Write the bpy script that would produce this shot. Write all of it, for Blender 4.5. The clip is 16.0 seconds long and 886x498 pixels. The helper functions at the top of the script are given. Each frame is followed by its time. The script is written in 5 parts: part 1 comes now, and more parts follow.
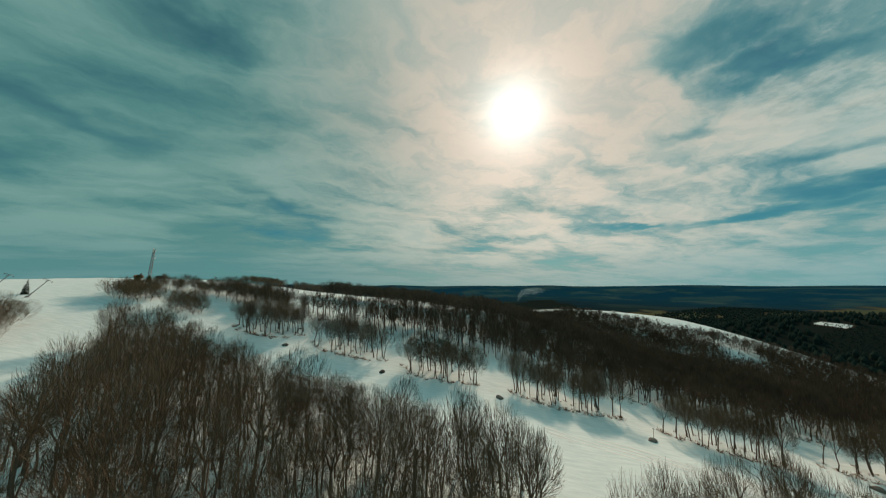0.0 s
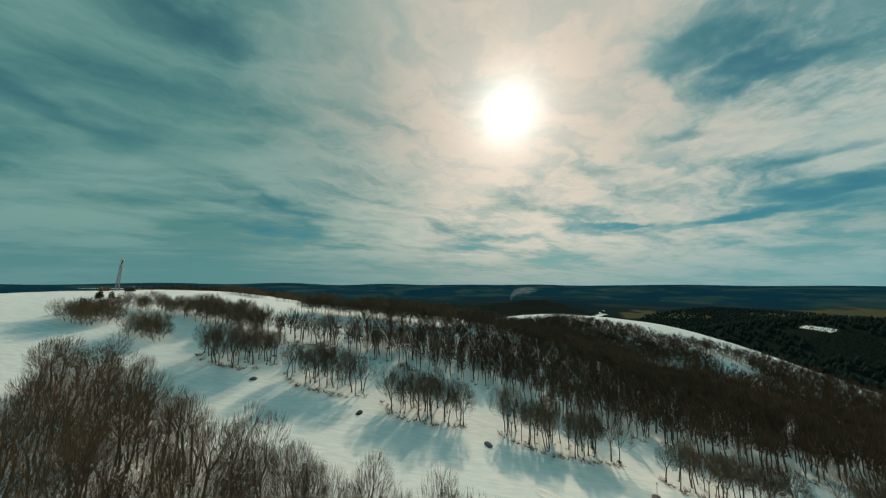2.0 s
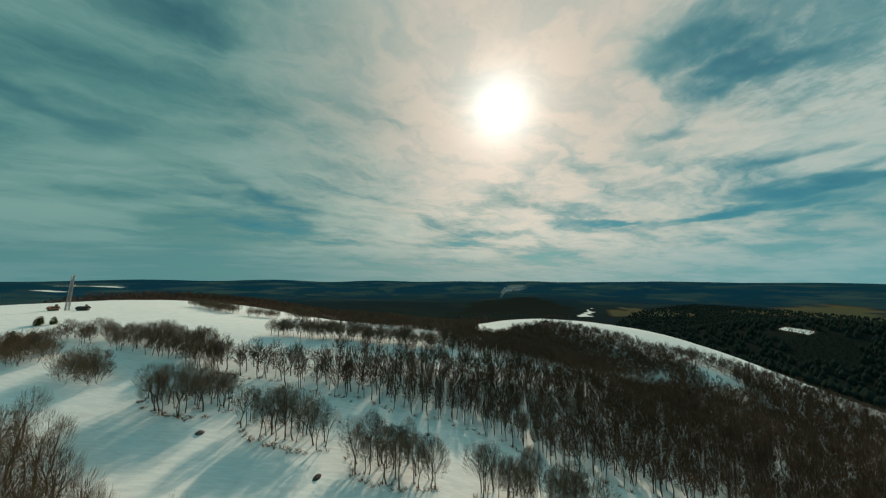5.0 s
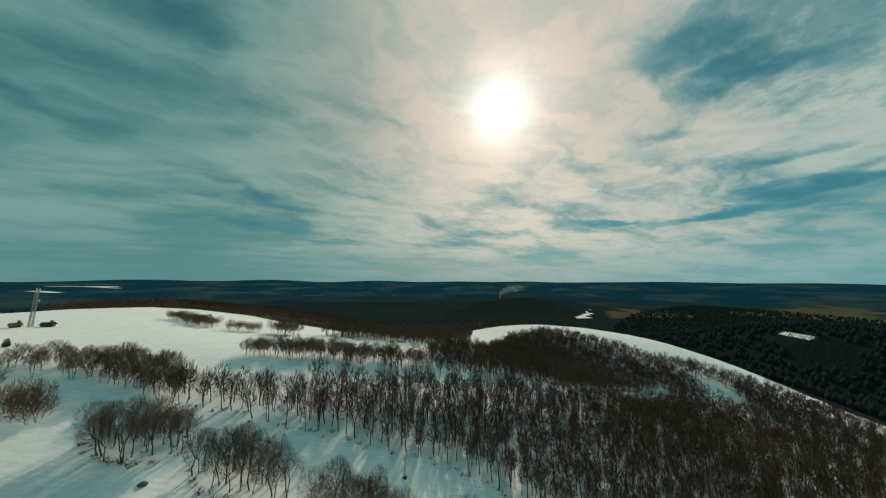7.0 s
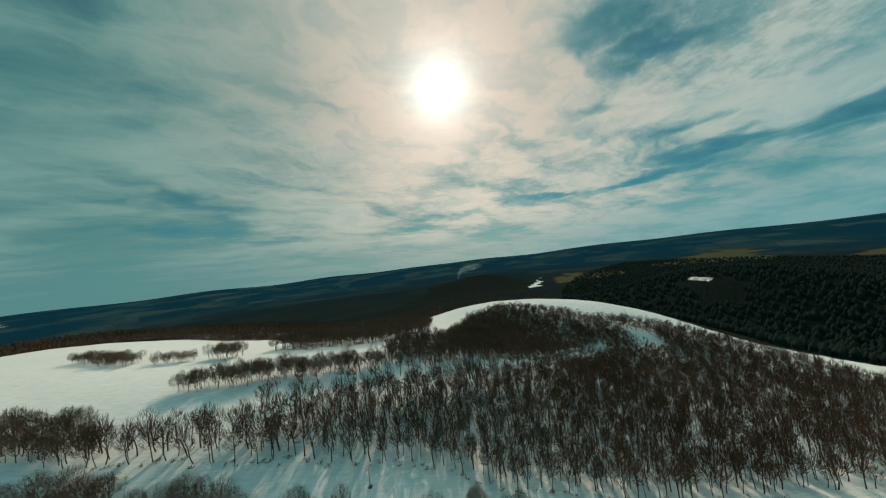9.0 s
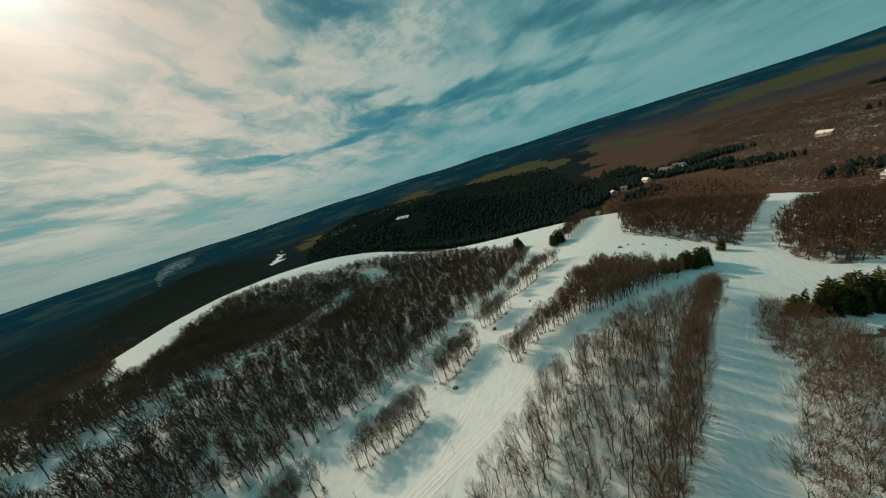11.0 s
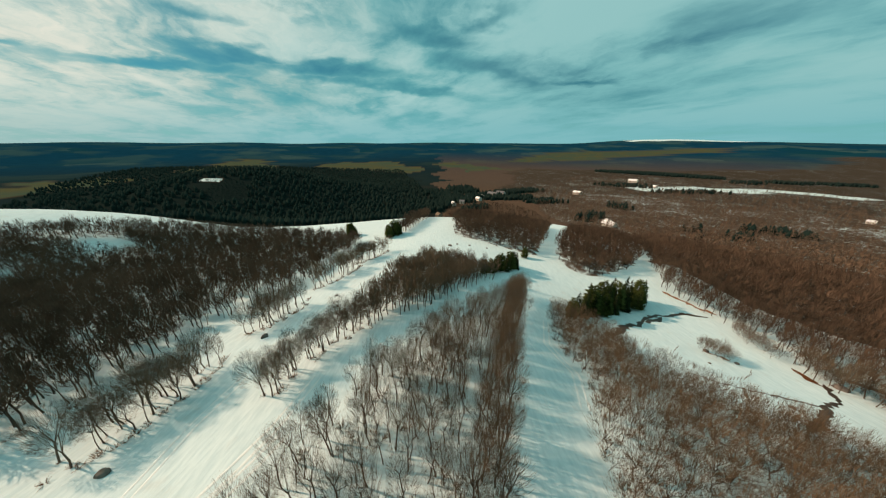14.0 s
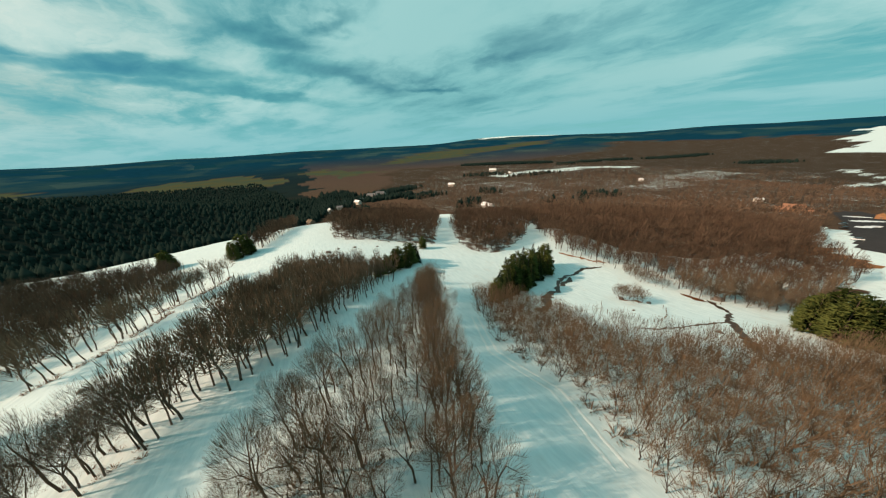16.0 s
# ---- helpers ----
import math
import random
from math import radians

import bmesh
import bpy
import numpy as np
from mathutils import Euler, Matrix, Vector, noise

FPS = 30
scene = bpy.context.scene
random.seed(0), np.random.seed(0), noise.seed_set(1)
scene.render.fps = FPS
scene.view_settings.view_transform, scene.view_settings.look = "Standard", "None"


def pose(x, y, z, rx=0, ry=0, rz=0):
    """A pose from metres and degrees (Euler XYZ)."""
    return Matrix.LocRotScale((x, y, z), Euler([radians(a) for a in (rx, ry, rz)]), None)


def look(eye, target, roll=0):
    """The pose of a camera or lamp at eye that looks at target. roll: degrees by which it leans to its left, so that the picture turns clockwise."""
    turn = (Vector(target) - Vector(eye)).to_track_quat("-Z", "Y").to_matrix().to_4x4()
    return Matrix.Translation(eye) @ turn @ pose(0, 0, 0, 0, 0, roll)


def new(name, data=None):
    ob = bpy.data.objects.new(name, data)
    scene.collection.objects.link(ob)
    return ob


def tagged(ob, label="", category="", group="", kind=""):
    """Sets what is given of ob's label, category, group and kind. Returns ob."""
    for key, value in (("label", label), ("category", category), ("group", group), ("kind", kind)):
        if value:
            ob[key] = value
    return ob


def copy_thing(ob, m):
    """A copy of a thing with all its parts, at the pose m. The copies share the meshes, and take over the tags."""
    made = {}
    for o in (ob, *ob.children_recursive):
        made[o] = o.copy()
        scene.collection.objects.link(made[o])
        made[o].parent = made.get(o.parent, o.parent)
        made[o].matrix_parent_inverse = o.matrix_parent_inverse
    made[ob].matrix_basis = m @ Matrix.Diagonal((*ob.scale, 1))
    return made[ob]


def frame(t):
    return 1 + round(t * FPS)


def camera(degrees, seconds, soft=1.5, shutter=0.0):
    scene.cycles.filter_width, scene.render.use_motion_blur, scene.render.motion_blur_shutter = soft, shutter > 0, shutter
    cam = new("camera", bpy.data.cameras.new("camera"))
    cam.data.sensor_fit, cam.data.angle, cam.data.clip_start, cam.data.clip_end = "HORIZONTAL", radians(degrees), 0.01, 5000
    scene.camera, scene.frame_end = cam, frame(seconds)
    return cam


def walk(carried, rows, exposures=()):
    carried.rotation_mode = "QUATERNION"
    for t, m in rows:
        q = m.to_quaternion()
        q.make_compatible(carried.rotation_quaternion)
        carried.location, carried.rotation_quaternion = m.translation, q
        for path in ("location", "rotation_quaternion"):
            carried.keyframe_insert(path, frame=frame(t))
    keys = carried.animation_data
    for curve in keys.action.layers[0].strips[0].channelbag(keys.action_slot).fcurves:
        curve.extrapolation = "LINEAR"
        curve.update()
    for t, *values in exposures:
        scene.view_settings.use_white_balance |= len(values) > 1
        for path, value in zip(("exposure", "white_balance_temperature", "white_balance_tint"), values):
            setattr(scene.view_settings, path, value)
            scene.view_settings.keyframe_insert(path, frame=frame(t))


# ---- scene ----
cam = camera(115.9, 16.0, soft=1.2)
# seconds, place, and the turn as yaw, pitch and roll
PATH_ROWS = [
    (0.0, 0.00, -0.00, 0.00, -0.01, 7.48, 0.06),
    (0.5, 0.40, 1.39, 2.07, -0.38, 7.33, 0.03),
    (1.0, 0.85, 2.97, 4.11, -0.79, 7.30, 0.00),
    (1.5, 1.48, 4.51, 6.08, -1.05, 7.18, 0.06),
    (2.0, 2.16, 6.01, 8.04, -1.35, 7.14, 0.21),
    (2.5, 2.86, 7.28, 9.88, -1.68, 7.05, 0.29),
    (3.0, 3.66, 8.48, 11.78, -1.95, 6.99, 0.43),
    (3.5, 4.43, 9.40, 13.69, -2.24, 6.81, 0.55),
    (4.0, 5.20, 10.26, 15.44, -2.63, 6.73, 0.54),
    (4.2, 5.54, 10.64, 16.15, -3.02, 6.59, 0.06),
    (6.3, 9.98, 15.86, 23.48, -3.38, 6.29, 0.54),
    (6.5, 10.64, 16.63, 24.15, -3.32, 6.33, 0.46),
    (7.0, 12.44, 18.70, 25.78, -3.34, 6.31, 0.25),
    (7.5, 13.90, 20.17, 27.46, -3.51, 6.01, -0.12),
    (8.0, 15.15, 20.88, 29.06, -3.98, 5.33, -0.79),
    (8.2, 15.63, 20.94, 29.65, -4.36, 4.77, -1.36),
    (10.3, 20.08, 12.24, 30.90, -40.59, -8.73, -17.95),
    (10.5, 21.08, 12.10, 30.13, -46.23, -10.84, -18.91),
    (11.0, 24.09, 11.97, 27.59, -59.41, -15.74, -17.93),
    (11.5, 27.70, 11.84, 24.71, -70.69, -19.10, -13.95),
    (12.0, 32.20, 11.53, 21.56, -80.44, -21.09, -8.67),
    (12.5, 37.18, 11.20, 18.24, -85.83, -21.68, -5.20),
    (13.0, 42.92, 10.52, 14.75, -88.42, -21.68, -3.05),
    (13.5, 48.74, 9.51, 11.16, -89.66, -21.45, -1.61),
    (14.0, 55.30, 8.15, 7.25, -90.91, -21.07, 0.00),
    (14.5, 61.78, 7.00, 3.37, -92.50, -20.73, 1.01),
    (15.0, 68.82, 5.70, -0.81, -98.45, -20.24, 0.72),
    (15.5, 75.61, 4.39, -4.46, -106.79, -20.36, -2.34),
    (16.0, 83.01, 3.08, -8.17, -114.57, -20.80, -3.50),
]
walk(cam, [(t, pose(x, y, z, 0, 0, yaw) @ pose(0, 0, 0, 90 + pitch) @ pose(0, 0, 0, 0, 0, roll))
           for t, x, y, z, yaw, pitch, roll in PATH_ROWS],
     exposures=[(0.0, -0.2, 6500, 10), (8.5, -0.2, 6500, 10), (10.5, -0.36, 6500, 10), (11.5, -0.27, 6500, 10), (12.3, -0.06, 6500, 10), (13.5, 0.22, 6500, 10), (14.8, 0.30, 6500, 10), (16.0, 0.42, 6500, 10)])

# ---- sun and sky ----
SUN_AZ, SUN_EL = radians(15.5), radians(32.5)
SUN_WAY = Vector((math.cos(SUN_EL) * math.sin(SUN_AZ), math.cos(SUN_EL) * math.cos(SUN_AZ), math.sin(SUN_EL)))
sun = new("sun", bpy.data.lights.new("sun", "SUN"))
sun.data.energy, sun.data.angle, sun.data.color = 4.2, radians(1.2), (1.0, 0.65, 0.445)
sun.matrix_world = look(SUN_WAY * 900, (0, 0, 0))


class Tree:
    """A short way to write node trees."""

    def __init__(self, tree):
        self.t = tree

    def add(self, kind, **values):
        n = self.t.nodes.new(kind)
        for key, value in values.items():
            if key == "op":
                n.operation = value
            elif key == "blend":
                n.blend_type = value
            elif key == "data_type":
                n.data_type = value
        return n

    def put(self, value, socket):
        if isinstance(value, bpy.types.NodeSocket):
            self.t.links.new(value, socket)
        elif value is not None:
            socket.default_value = value

    def math(self, op, a, b=None, c=None, clamp=False):
        n = self.add("ShaderNodeMath", op=op)
        n.use_clamp = clamp
        for i, value in enumerate((a, b, c)):
            self.put(value, n.inputs[i])
        return n.outputs[0]

    def vec(self, op, a, b=None):
        n = self.add("ShaderNodeVectorMath", op=op)
        self.put(a, n.inputs[0])
        self.put(b, n.inputs[1])
        return n.outputs["Value"] if op in ("DOT_PRODUCT", "LENGTH", "DISTANCE") else n.outputs[0]

    def mix(self, fac, a, b, blend="MIX"):
        n = self.add("ShaderNodeMix", data_type="RGBA", blend=blend)
        self.put(fac, n.inputs[0])
        self.put((*a, 1) if isinstance(a, tuple) else a, n.inputs[6])
        self.put((*b, 1) if isinstance(b, tuple) else b, n.inputs[7])
        return n.outputs[2]

    def ramp(self, x, low, high, to_low=0.0, to_high=1.0, smooth=True):
        n = self.add("ShaderNodeMapRange")
        n.interpolation_type = "SMOOTHSTEP" if smooth else "LINEAR"
        for i, value in enumerate((x, low, high, to_low, to_high)):
            self.put(value, n.inputs[i])
        return n.outputs[0]

    def noise(self, vector, scale, detail=4.0, rough=0.55, warp=0.0):
        n = self.add("ShaderNodeTexNoise")
        self.put(vector, n.inputs["Vector"])
        for key, value in (("Scale", scale), ("Detail", detail), ("Roughness", rough), ("Distortion", warp)):
            n.inputs[key].default_value = value
        return n.outputs["Fac"]

    def mapped(self, vector, loc=(0, 0, 0), turn=0.0, size=(1, 1, 1)):
        n = self.add("ShaderNodeMapping")
        self.put(vector, n.inputs[0])
        n.inputs[1].default_value, n.inputs[2].default_value, n.inputs[3].default_value = loc, (0, 0, turn), size
        return n.outputs[0]

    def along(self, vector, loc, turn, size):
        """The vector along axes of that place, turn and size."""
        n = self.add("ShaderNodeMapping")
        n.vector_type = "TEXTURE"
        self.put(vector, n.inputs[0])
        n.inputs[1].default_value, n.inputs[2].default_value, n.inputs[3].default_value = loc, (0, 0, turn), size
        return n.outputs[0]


world = bpy.data.worlds.new("sky")
scene.world = world
world.use_nodes = True
W = Tree(world.node_tree)
world.node_tree.nodes.clear()
heaven = W.add("ShaderNodeTexSky")
heaven.sky_type, heaven.sun_disc = "NISHITA", False
heaven.sun_elevation, heaven.sun_rotation = SUN_EL, SUN_AZ
heaven.altitude, heaven.dust_density = 1300, 0.6
way = W.add("ShaderNodeTexCoord").outputs["Generated"]
parts = W.add("ShaderNodeSeparateXYZ")
W.put(way, parts.inputs[0])
up = W.math("MAXIMUM", parts.outputs[2], 0.0)
lift = W.math("DIVIDE", 1.0, W.math("ADD", up, 0.14))
flat = W.add("ShaderNodeCombineXYZ")
W.put(W.math("MULTIPLY", parts.outputs[0], lift), flat.inputs[0])
W.put(W.math("MULTIPLY", parts.outputs[1], lift), flat.inputs[1])
layer = flat.outputs[0]          # the place on the cloud deck, in deck heights
bend = W.add("ShaderNodeTexNoise")
W.put(layer, bend.inputs[0])
bend.inputs["Scale"].default_value, bend.inputs["Detail"].default_value = 1.1, 4.0
bent = W.vec("ADD", layer, W.vec("MULTIPLY", W.vec("SUBTRACT", bend.outputs["Color"], (0.5, 0.5, 0.5)), (0.60, 0.60, 0.0)))
curl = W.add("ShaderNodeTexNoise")
W.put(layer, curl.inputs[0])
curl.inputs["Scale"].default_value, curl.inputs["Detail"].default_value = 5.5, 5.0
wispy = W.vec("ADD", bent, W.vec("MULTIPLY", W.vec("SUBTRACT", curl.outputs["Color"], (0.5, 0.5, 0.5)), (0.34, 0.34, 0.0)))
WIND = radians(24)
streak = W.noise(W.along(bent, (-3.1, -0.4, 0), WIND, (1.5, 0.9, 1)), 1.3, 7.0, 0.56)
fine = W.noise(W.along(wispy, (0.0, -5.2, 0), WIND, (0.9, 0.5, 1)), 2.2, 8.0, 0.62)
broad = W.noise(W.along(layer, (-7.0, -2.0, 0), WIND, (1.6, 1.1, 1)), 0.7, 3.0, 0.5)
cloud = W.math("ADD", W.math("MULTIPLY", streak, 0.55), W.math("ADD", W.math("MULTIPLY", fine, 0.24), W.math("MULTIPLY", broad, 0.36)))


def deck(az, el):
    """The place on the cloud deck at an azimuth and elevation."""
    x, y, z = math.cos(radians(el)) * math.sin(radians(az)), math.cos(radians(el)) * math.cos(radians(az)), math.sin(radians(el))
    return x / (z + 0.14), y / (z + 0.14)


# thin places of the deck where the blue shows: two ends as azimuth and elevation, half width, depth
THIN = [(43, 34, 52, 33, 0.07, 0.55), (51, 29.5, 57, 28, 0.06, 0.5), (57, 29.5, 61, 26, 0.05, 0.45), (40, 25, 46, 23, 0.06, 0.55),
        (32, 10.2, 41, 9.4, 0.06, 0.7), (41, 9.3, 57, 10.1, 0.09, 1.0), (56, 11.8, 64, 12.2, 0.12, 1.0), (54, 15.4, 60, 15.3, 0.07, 0.6),
        (-20, 44, -8, 46, 0.09, 0.45), (-46, 37, -41, 38.5, 0.06, 0.7), (-20, 6.5, -13, 7, 0.12, 0.7), (0, 7.6, 13, 7.4, 0.12, 0.4), (-27, 12.7, -22, 12.6, 0.07, 0.6),
        (82, 17, 92, 15.5, 0.14, 0.6), (92, 13, 106, 9.5, 0.14, 0.55), (64, 11.2, 79, 11.2, 0.16, 1.0), (70, 9.8, 94, 7.6, 0.13, 0.9), (110, 9.6, 117, 8.8, 0.08, 0.9), (97, 18, 102, 19, 0.08, 0.7),
        (-38, 17, -27, 13, 0.09, 0.5), (-62, 22, -46, 18, 0.10, 0.5), (126, 16, 138, 13, 0.22, 0.4), (-8, 14, 0, 12, 0.08, 0.35)]
holes = None
for az0, el0, az1, el1, wide, deep in THIN:
    (u0, v0), (u1, v1) = deck(az0, el0), deck(az1, el1)
    long = math.hypot(u1 - u0, v1 - v0) * 0.5 + wide
    spot = W.along(wispy, ((u0 + u1) / 2, (v0 + v1) / 2, 0), math.atan2(v1 - v0, u1 - u0), (long, wide, 1))
    hole = W.ramp(W.vec("LENGTH", spot), 2.0, 0.0, 0.0, deep * 0.85)
    holes = hole if holes is None else W.math("MAXIMUM", holes, hole)
cloud = W.math("SUBTRACT", cloud, W.math("MULTIPLY", holes, W.math("MULTIPLY_ADD", fine, 0.55, -0.08)))
# broad banks where the deck is thicker or thinner: azimuth, elevation, reach, by how much
for az0, el0, wide, more in ((-14, 37, 0.50, 0.10), (54, 31, 0.38, -0.030)):
    spot = W.along(bent, (*deck(az0, el0), 0), WIND, (wide, wide * 0.8, 1))
    cloud = W.math("ADD", cloud, W.ramp(W.vec("LENGTH", spot), 1.6, 0.1, 0.0, more))
near_sun = W.math("MAXIMUM", W.vec("DOT_PRODUCT", way, tuple(SUN_WAY)), 0.0)
halo = W.math("POWER", near_sun, 11.0)
ring = W.math("POWER", near_sun, 42.0)
cover = W.ramp(W.math("ADD", cloud, W.math("ADD", W.math("MULTIPLY", halo, 0.05), W.math("MULTIPLY", ring, 0.35))), 0.32, 0.60)
haze = W.ramp(up, 0.0, 0.16, 0.75, 0.0)
blue = W.vec("MULTIPLY", heaven.outputs[0], (0.013, 0.042, 0.039))
west = W.ramp(W.vec("DOT_PRODUCT", way, (-0.85, 0.52, 0.0)), -0.6, 0.95)   # the deck thickens towards the west
deck_tint = W.mix(west, (0.097, 0.335, 0.35), (0.098, 0.27, 0.255))
lit_tint = W.mix(west, (0.305, 0.505, 0.49), (0.21, 0.385, 0.352))
u_, v_ = deck(62, 25)
flock = W.ramp(W.vec("LENGTH", W.along(layer, (u_, v_, 0), radians(20), (0.55, 0.40, 1))), 1.5, 0.3, 0.0, 1.0)   # small broken puffs
puffs = W.math("MULTIPLY", flock, W.math("SUBTRACT", W.noise(layer, 13.0, 5.0, 0.62), 0.5))
thick = W.ramp(W.math("ADD", cloud, W.math("ADD", puffs, W.math("MULTIPLY", W.math("SUBTRACT", broad, 0.5), 0.6))), 0.47, 0.72)
calm = W.ramp(W.vec("DOT_PRODUCT", way, (0.80, -0.60, 0.0)), 0.72, 0.95, 0.0, 0.62)   # an even sheet in the south-east
thick = W.math("ADD", W.math("MULTIPLY", thick, W.math("SUBTRACT", 1.0, calm)), W.math("MULTIPLY", calm, 0.5))
veil = W.mix(thick, deck_tint, lit_tint)
warm = W.math("MULTIPLY", W.mix(west, W.math("POWER", near_sun, 3.2), W.math("POWER", near_sun, 8.0)), W.ramp(cloud, 0.43, 0.64, 0.08, 1.0))
veil = W.mix(W.math("MAXIMUM", warm, W.math("MULTIPLY", ring, 0.8)), veil, W.mix(W.ramp(fine, 0.35, 0.62), (0.57, 0.56, 0.485), (0.80, 0.67, 0.545)))
low = W.math("MULTIPLY", W.ramp(up, 0.52, 0.10), W.math("POWER", near_sun, 5.0))      # the lower deck glows under the sun
veil = W.vec("ADD", veil, W.vec("MULTIPLY", (0.30, 0.245, 0.19), W.math("MULTIPLY", low, W.ramp(cloud, 0.40, 0.60, 0.4, 1.0))))
sky = W.mix(cover, blue, veil)
sky = W.mix(haze, sky, W.mix(W.math("POWER", near_sun, 6.0), W.mix(west, (0.155, 0.39, 0.42), (0.115, 0.285, 0.295)), (0.56, 0.60, 0.50)))
glow = W.math("ADD", W.math("MULTIPLY", ring, 0.22), W.math("MULTIPLY", W.math("POWER", near_sun, 130.0), 0.38))
sky = W.vec("ADD", sky, W.vec("MULTIPLY", (1.0, 0.90, 0.76), glow))
disc = W.math("MULTIPLY", W.math("POWER", near_sun, 330.0), 0.65)
sky = W.vec("ADD", sky, W.vec("MULTIPLY", (0.85, 1.0, 1.0), disc))
background = W.add("ShaderNodeBackground")
W.put(sky, background.inputs[0])
background.inputs[1].default_value = 1.0
W.put(background.outputs[0], W.add("ShaderNodeOutputWorld").inputs[0])

# ---- materials ----


def material(name, rough=0.8, metal=0.0):
    m = bpy.data.materials.new(name)
    m.use_nodes = True
    t = Tree(m.node_tree)
    shader = m.node_tree.nodes["Principled BSDF"]
    shader.inputs["Roughness"].default_value, shader.inputs["Metallic"].default_value = rough, metal
    shader.inputs["Specular IOR Level"].default_value = 0.5 if rough < 0.7 else 0.0
    return m, t, shader


def relief(t, shader, height, strength, distance):
    n = t.add("ShaderNodeBump")
    n.inputs["Strength"].default_value, n.inputs["Distance"].default_value = strength, distance
    t.put(height, n.inputs["Height"])
    t.put(n.outputs[0], shader.inputs["Normal"])


def place(t):
    return t.add("ShaderNodeNewGeometry").outputs["Position"]


def grained(name, dark, light, scale, rough=0.85, bump=0.0, by_piece=0.25, metal=0.0):
    """A plain stuff with grain at two scales, and pieces that differ a little."""
    m, t, shader = material(name, rough, metal)
    p = place(t)
    grain = t.math("ADD", t.math("MULTIPLY", t.noise(p, scale, 5), 0.6), t.math("MULTIPLY", t.noise(p, scale * 0.13, 3), 0.4))
    piece = t.math("ADD", t.math("MULTIPLY", t.add("ShaderNodeObjectInfo").outputs["Random"], 0.5),
                   t.math("MULTIPLY", t.add("ShaderNodeNewGeometry").outputs["Random Per Island"], 0.5))
    tone = t.ramp(t.math("ADD", grain, t.math("MULTIPLY", t.math("SUBTRACT", piece, 0.5), by_piece * 2)), 0.25, 0.75)
    t.put(t.mix(tone, dark, light), shader.inputs["Base Color"])
    if bump:
        relief(t, shader, grain, 0.6, bump)
    return m


BARK = grained("bark", (0.050, 0.040, 0.031), (0.130, 0.105, 0.082), 6.0, 0.9, 0.01)
TWIG = grained("twigs", (0.066, 0.051, 0.036), (0.182, 0.140, 0.097), 0.5, 0.9, 0.0, 0.15)
TWIG_FAR = grained("far twigs", (0.058, 0.042, 0.030), (0.158, 0.114, 0.082), 0.25, 0.9, 0.0, 0.15)
RUSSET = grained("russet twigs", (0.082, 0.062, 0.041), (0.205, 0.152, 0.100), 0.35, 0.9, 0.0, 0.12)
NEEDLE = grained("needles", (0.009, 0.016, 0.008), (0.036, 0.052, 0.021), 1.5, 0.7, 0.0, 0.5)
PINE = grained("pine needles", (0.020, 0.032, 0.009), (0.082, 0.102, 0.030), 1.5, 0.7, 0.0, 0.5)
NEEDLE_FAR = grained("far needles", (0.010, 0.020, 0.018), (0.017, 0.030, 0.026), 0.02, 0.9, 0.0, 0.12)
STONE = grained("stone", (0.05, 0.047, 0.045), (0.20, 0.18, 0.16), 1.2, 0.9, 0.05)
STEEL = grained("galvanised steel", (0.20, 0.21, 0.22), (0.36, 0.37, 0.38), 1.0, 0.45, 0.0, 0.1, 0.8)
WOOD = grained("grey wood", (0.09, 0.07, 0.055), (0.20, 0.16, 0.12), 3.0, 0.85)
LARCH = grained("planed timber", (0.22, 0.12, 0.06), (0.42, 0.26, 0.14), 3.0, 0.7)
DARK = grained("dark cladding", (0.02, 0.022, 0.024), (0.05, 0.05, 0.05), 2.0, 0.7)
RUST = grained("dead bracken", (0.10, 0.042, 0.020), (0.24, 0.12, 0.06), 3.0, 0.95, 0.0, 0.5)
PLASTER = grained("pale plaster", (0.42, 0.40, 0.36), (0.62, 0.60, 0.55), 0.8, 0.9)
ROOF_SNOW = grained("snowy roof", (0.62, 0.66, 0.70), (0.82, 0.83, 0.84), 0.5, 0.6)
SLATE = grained("slate roof", (0.06, 0.065, 0.075), (0.14, 0.14, 0.15), 1.0, 0.6)
TILE = grained("tile roof", (0.17, 0.085, 0.055), (0.31, 0.17, 0.11), 1.0, 0.8)
TAR = grained("asphalt", (0.040, 0.042, 0.045), (0.075, 0.075, 0.078), 2.0, 0.8)
EARTH = grained("wet earth", (0.014, 0.010, 0.008), (0.070, 0.042, 0.024), 0.9, 0.6, 0.05)
GLASS = grained("dark pane", (0.02, 0.025, 0.03), (0.05, 0.055, 0.06), 1.0, 0.15)


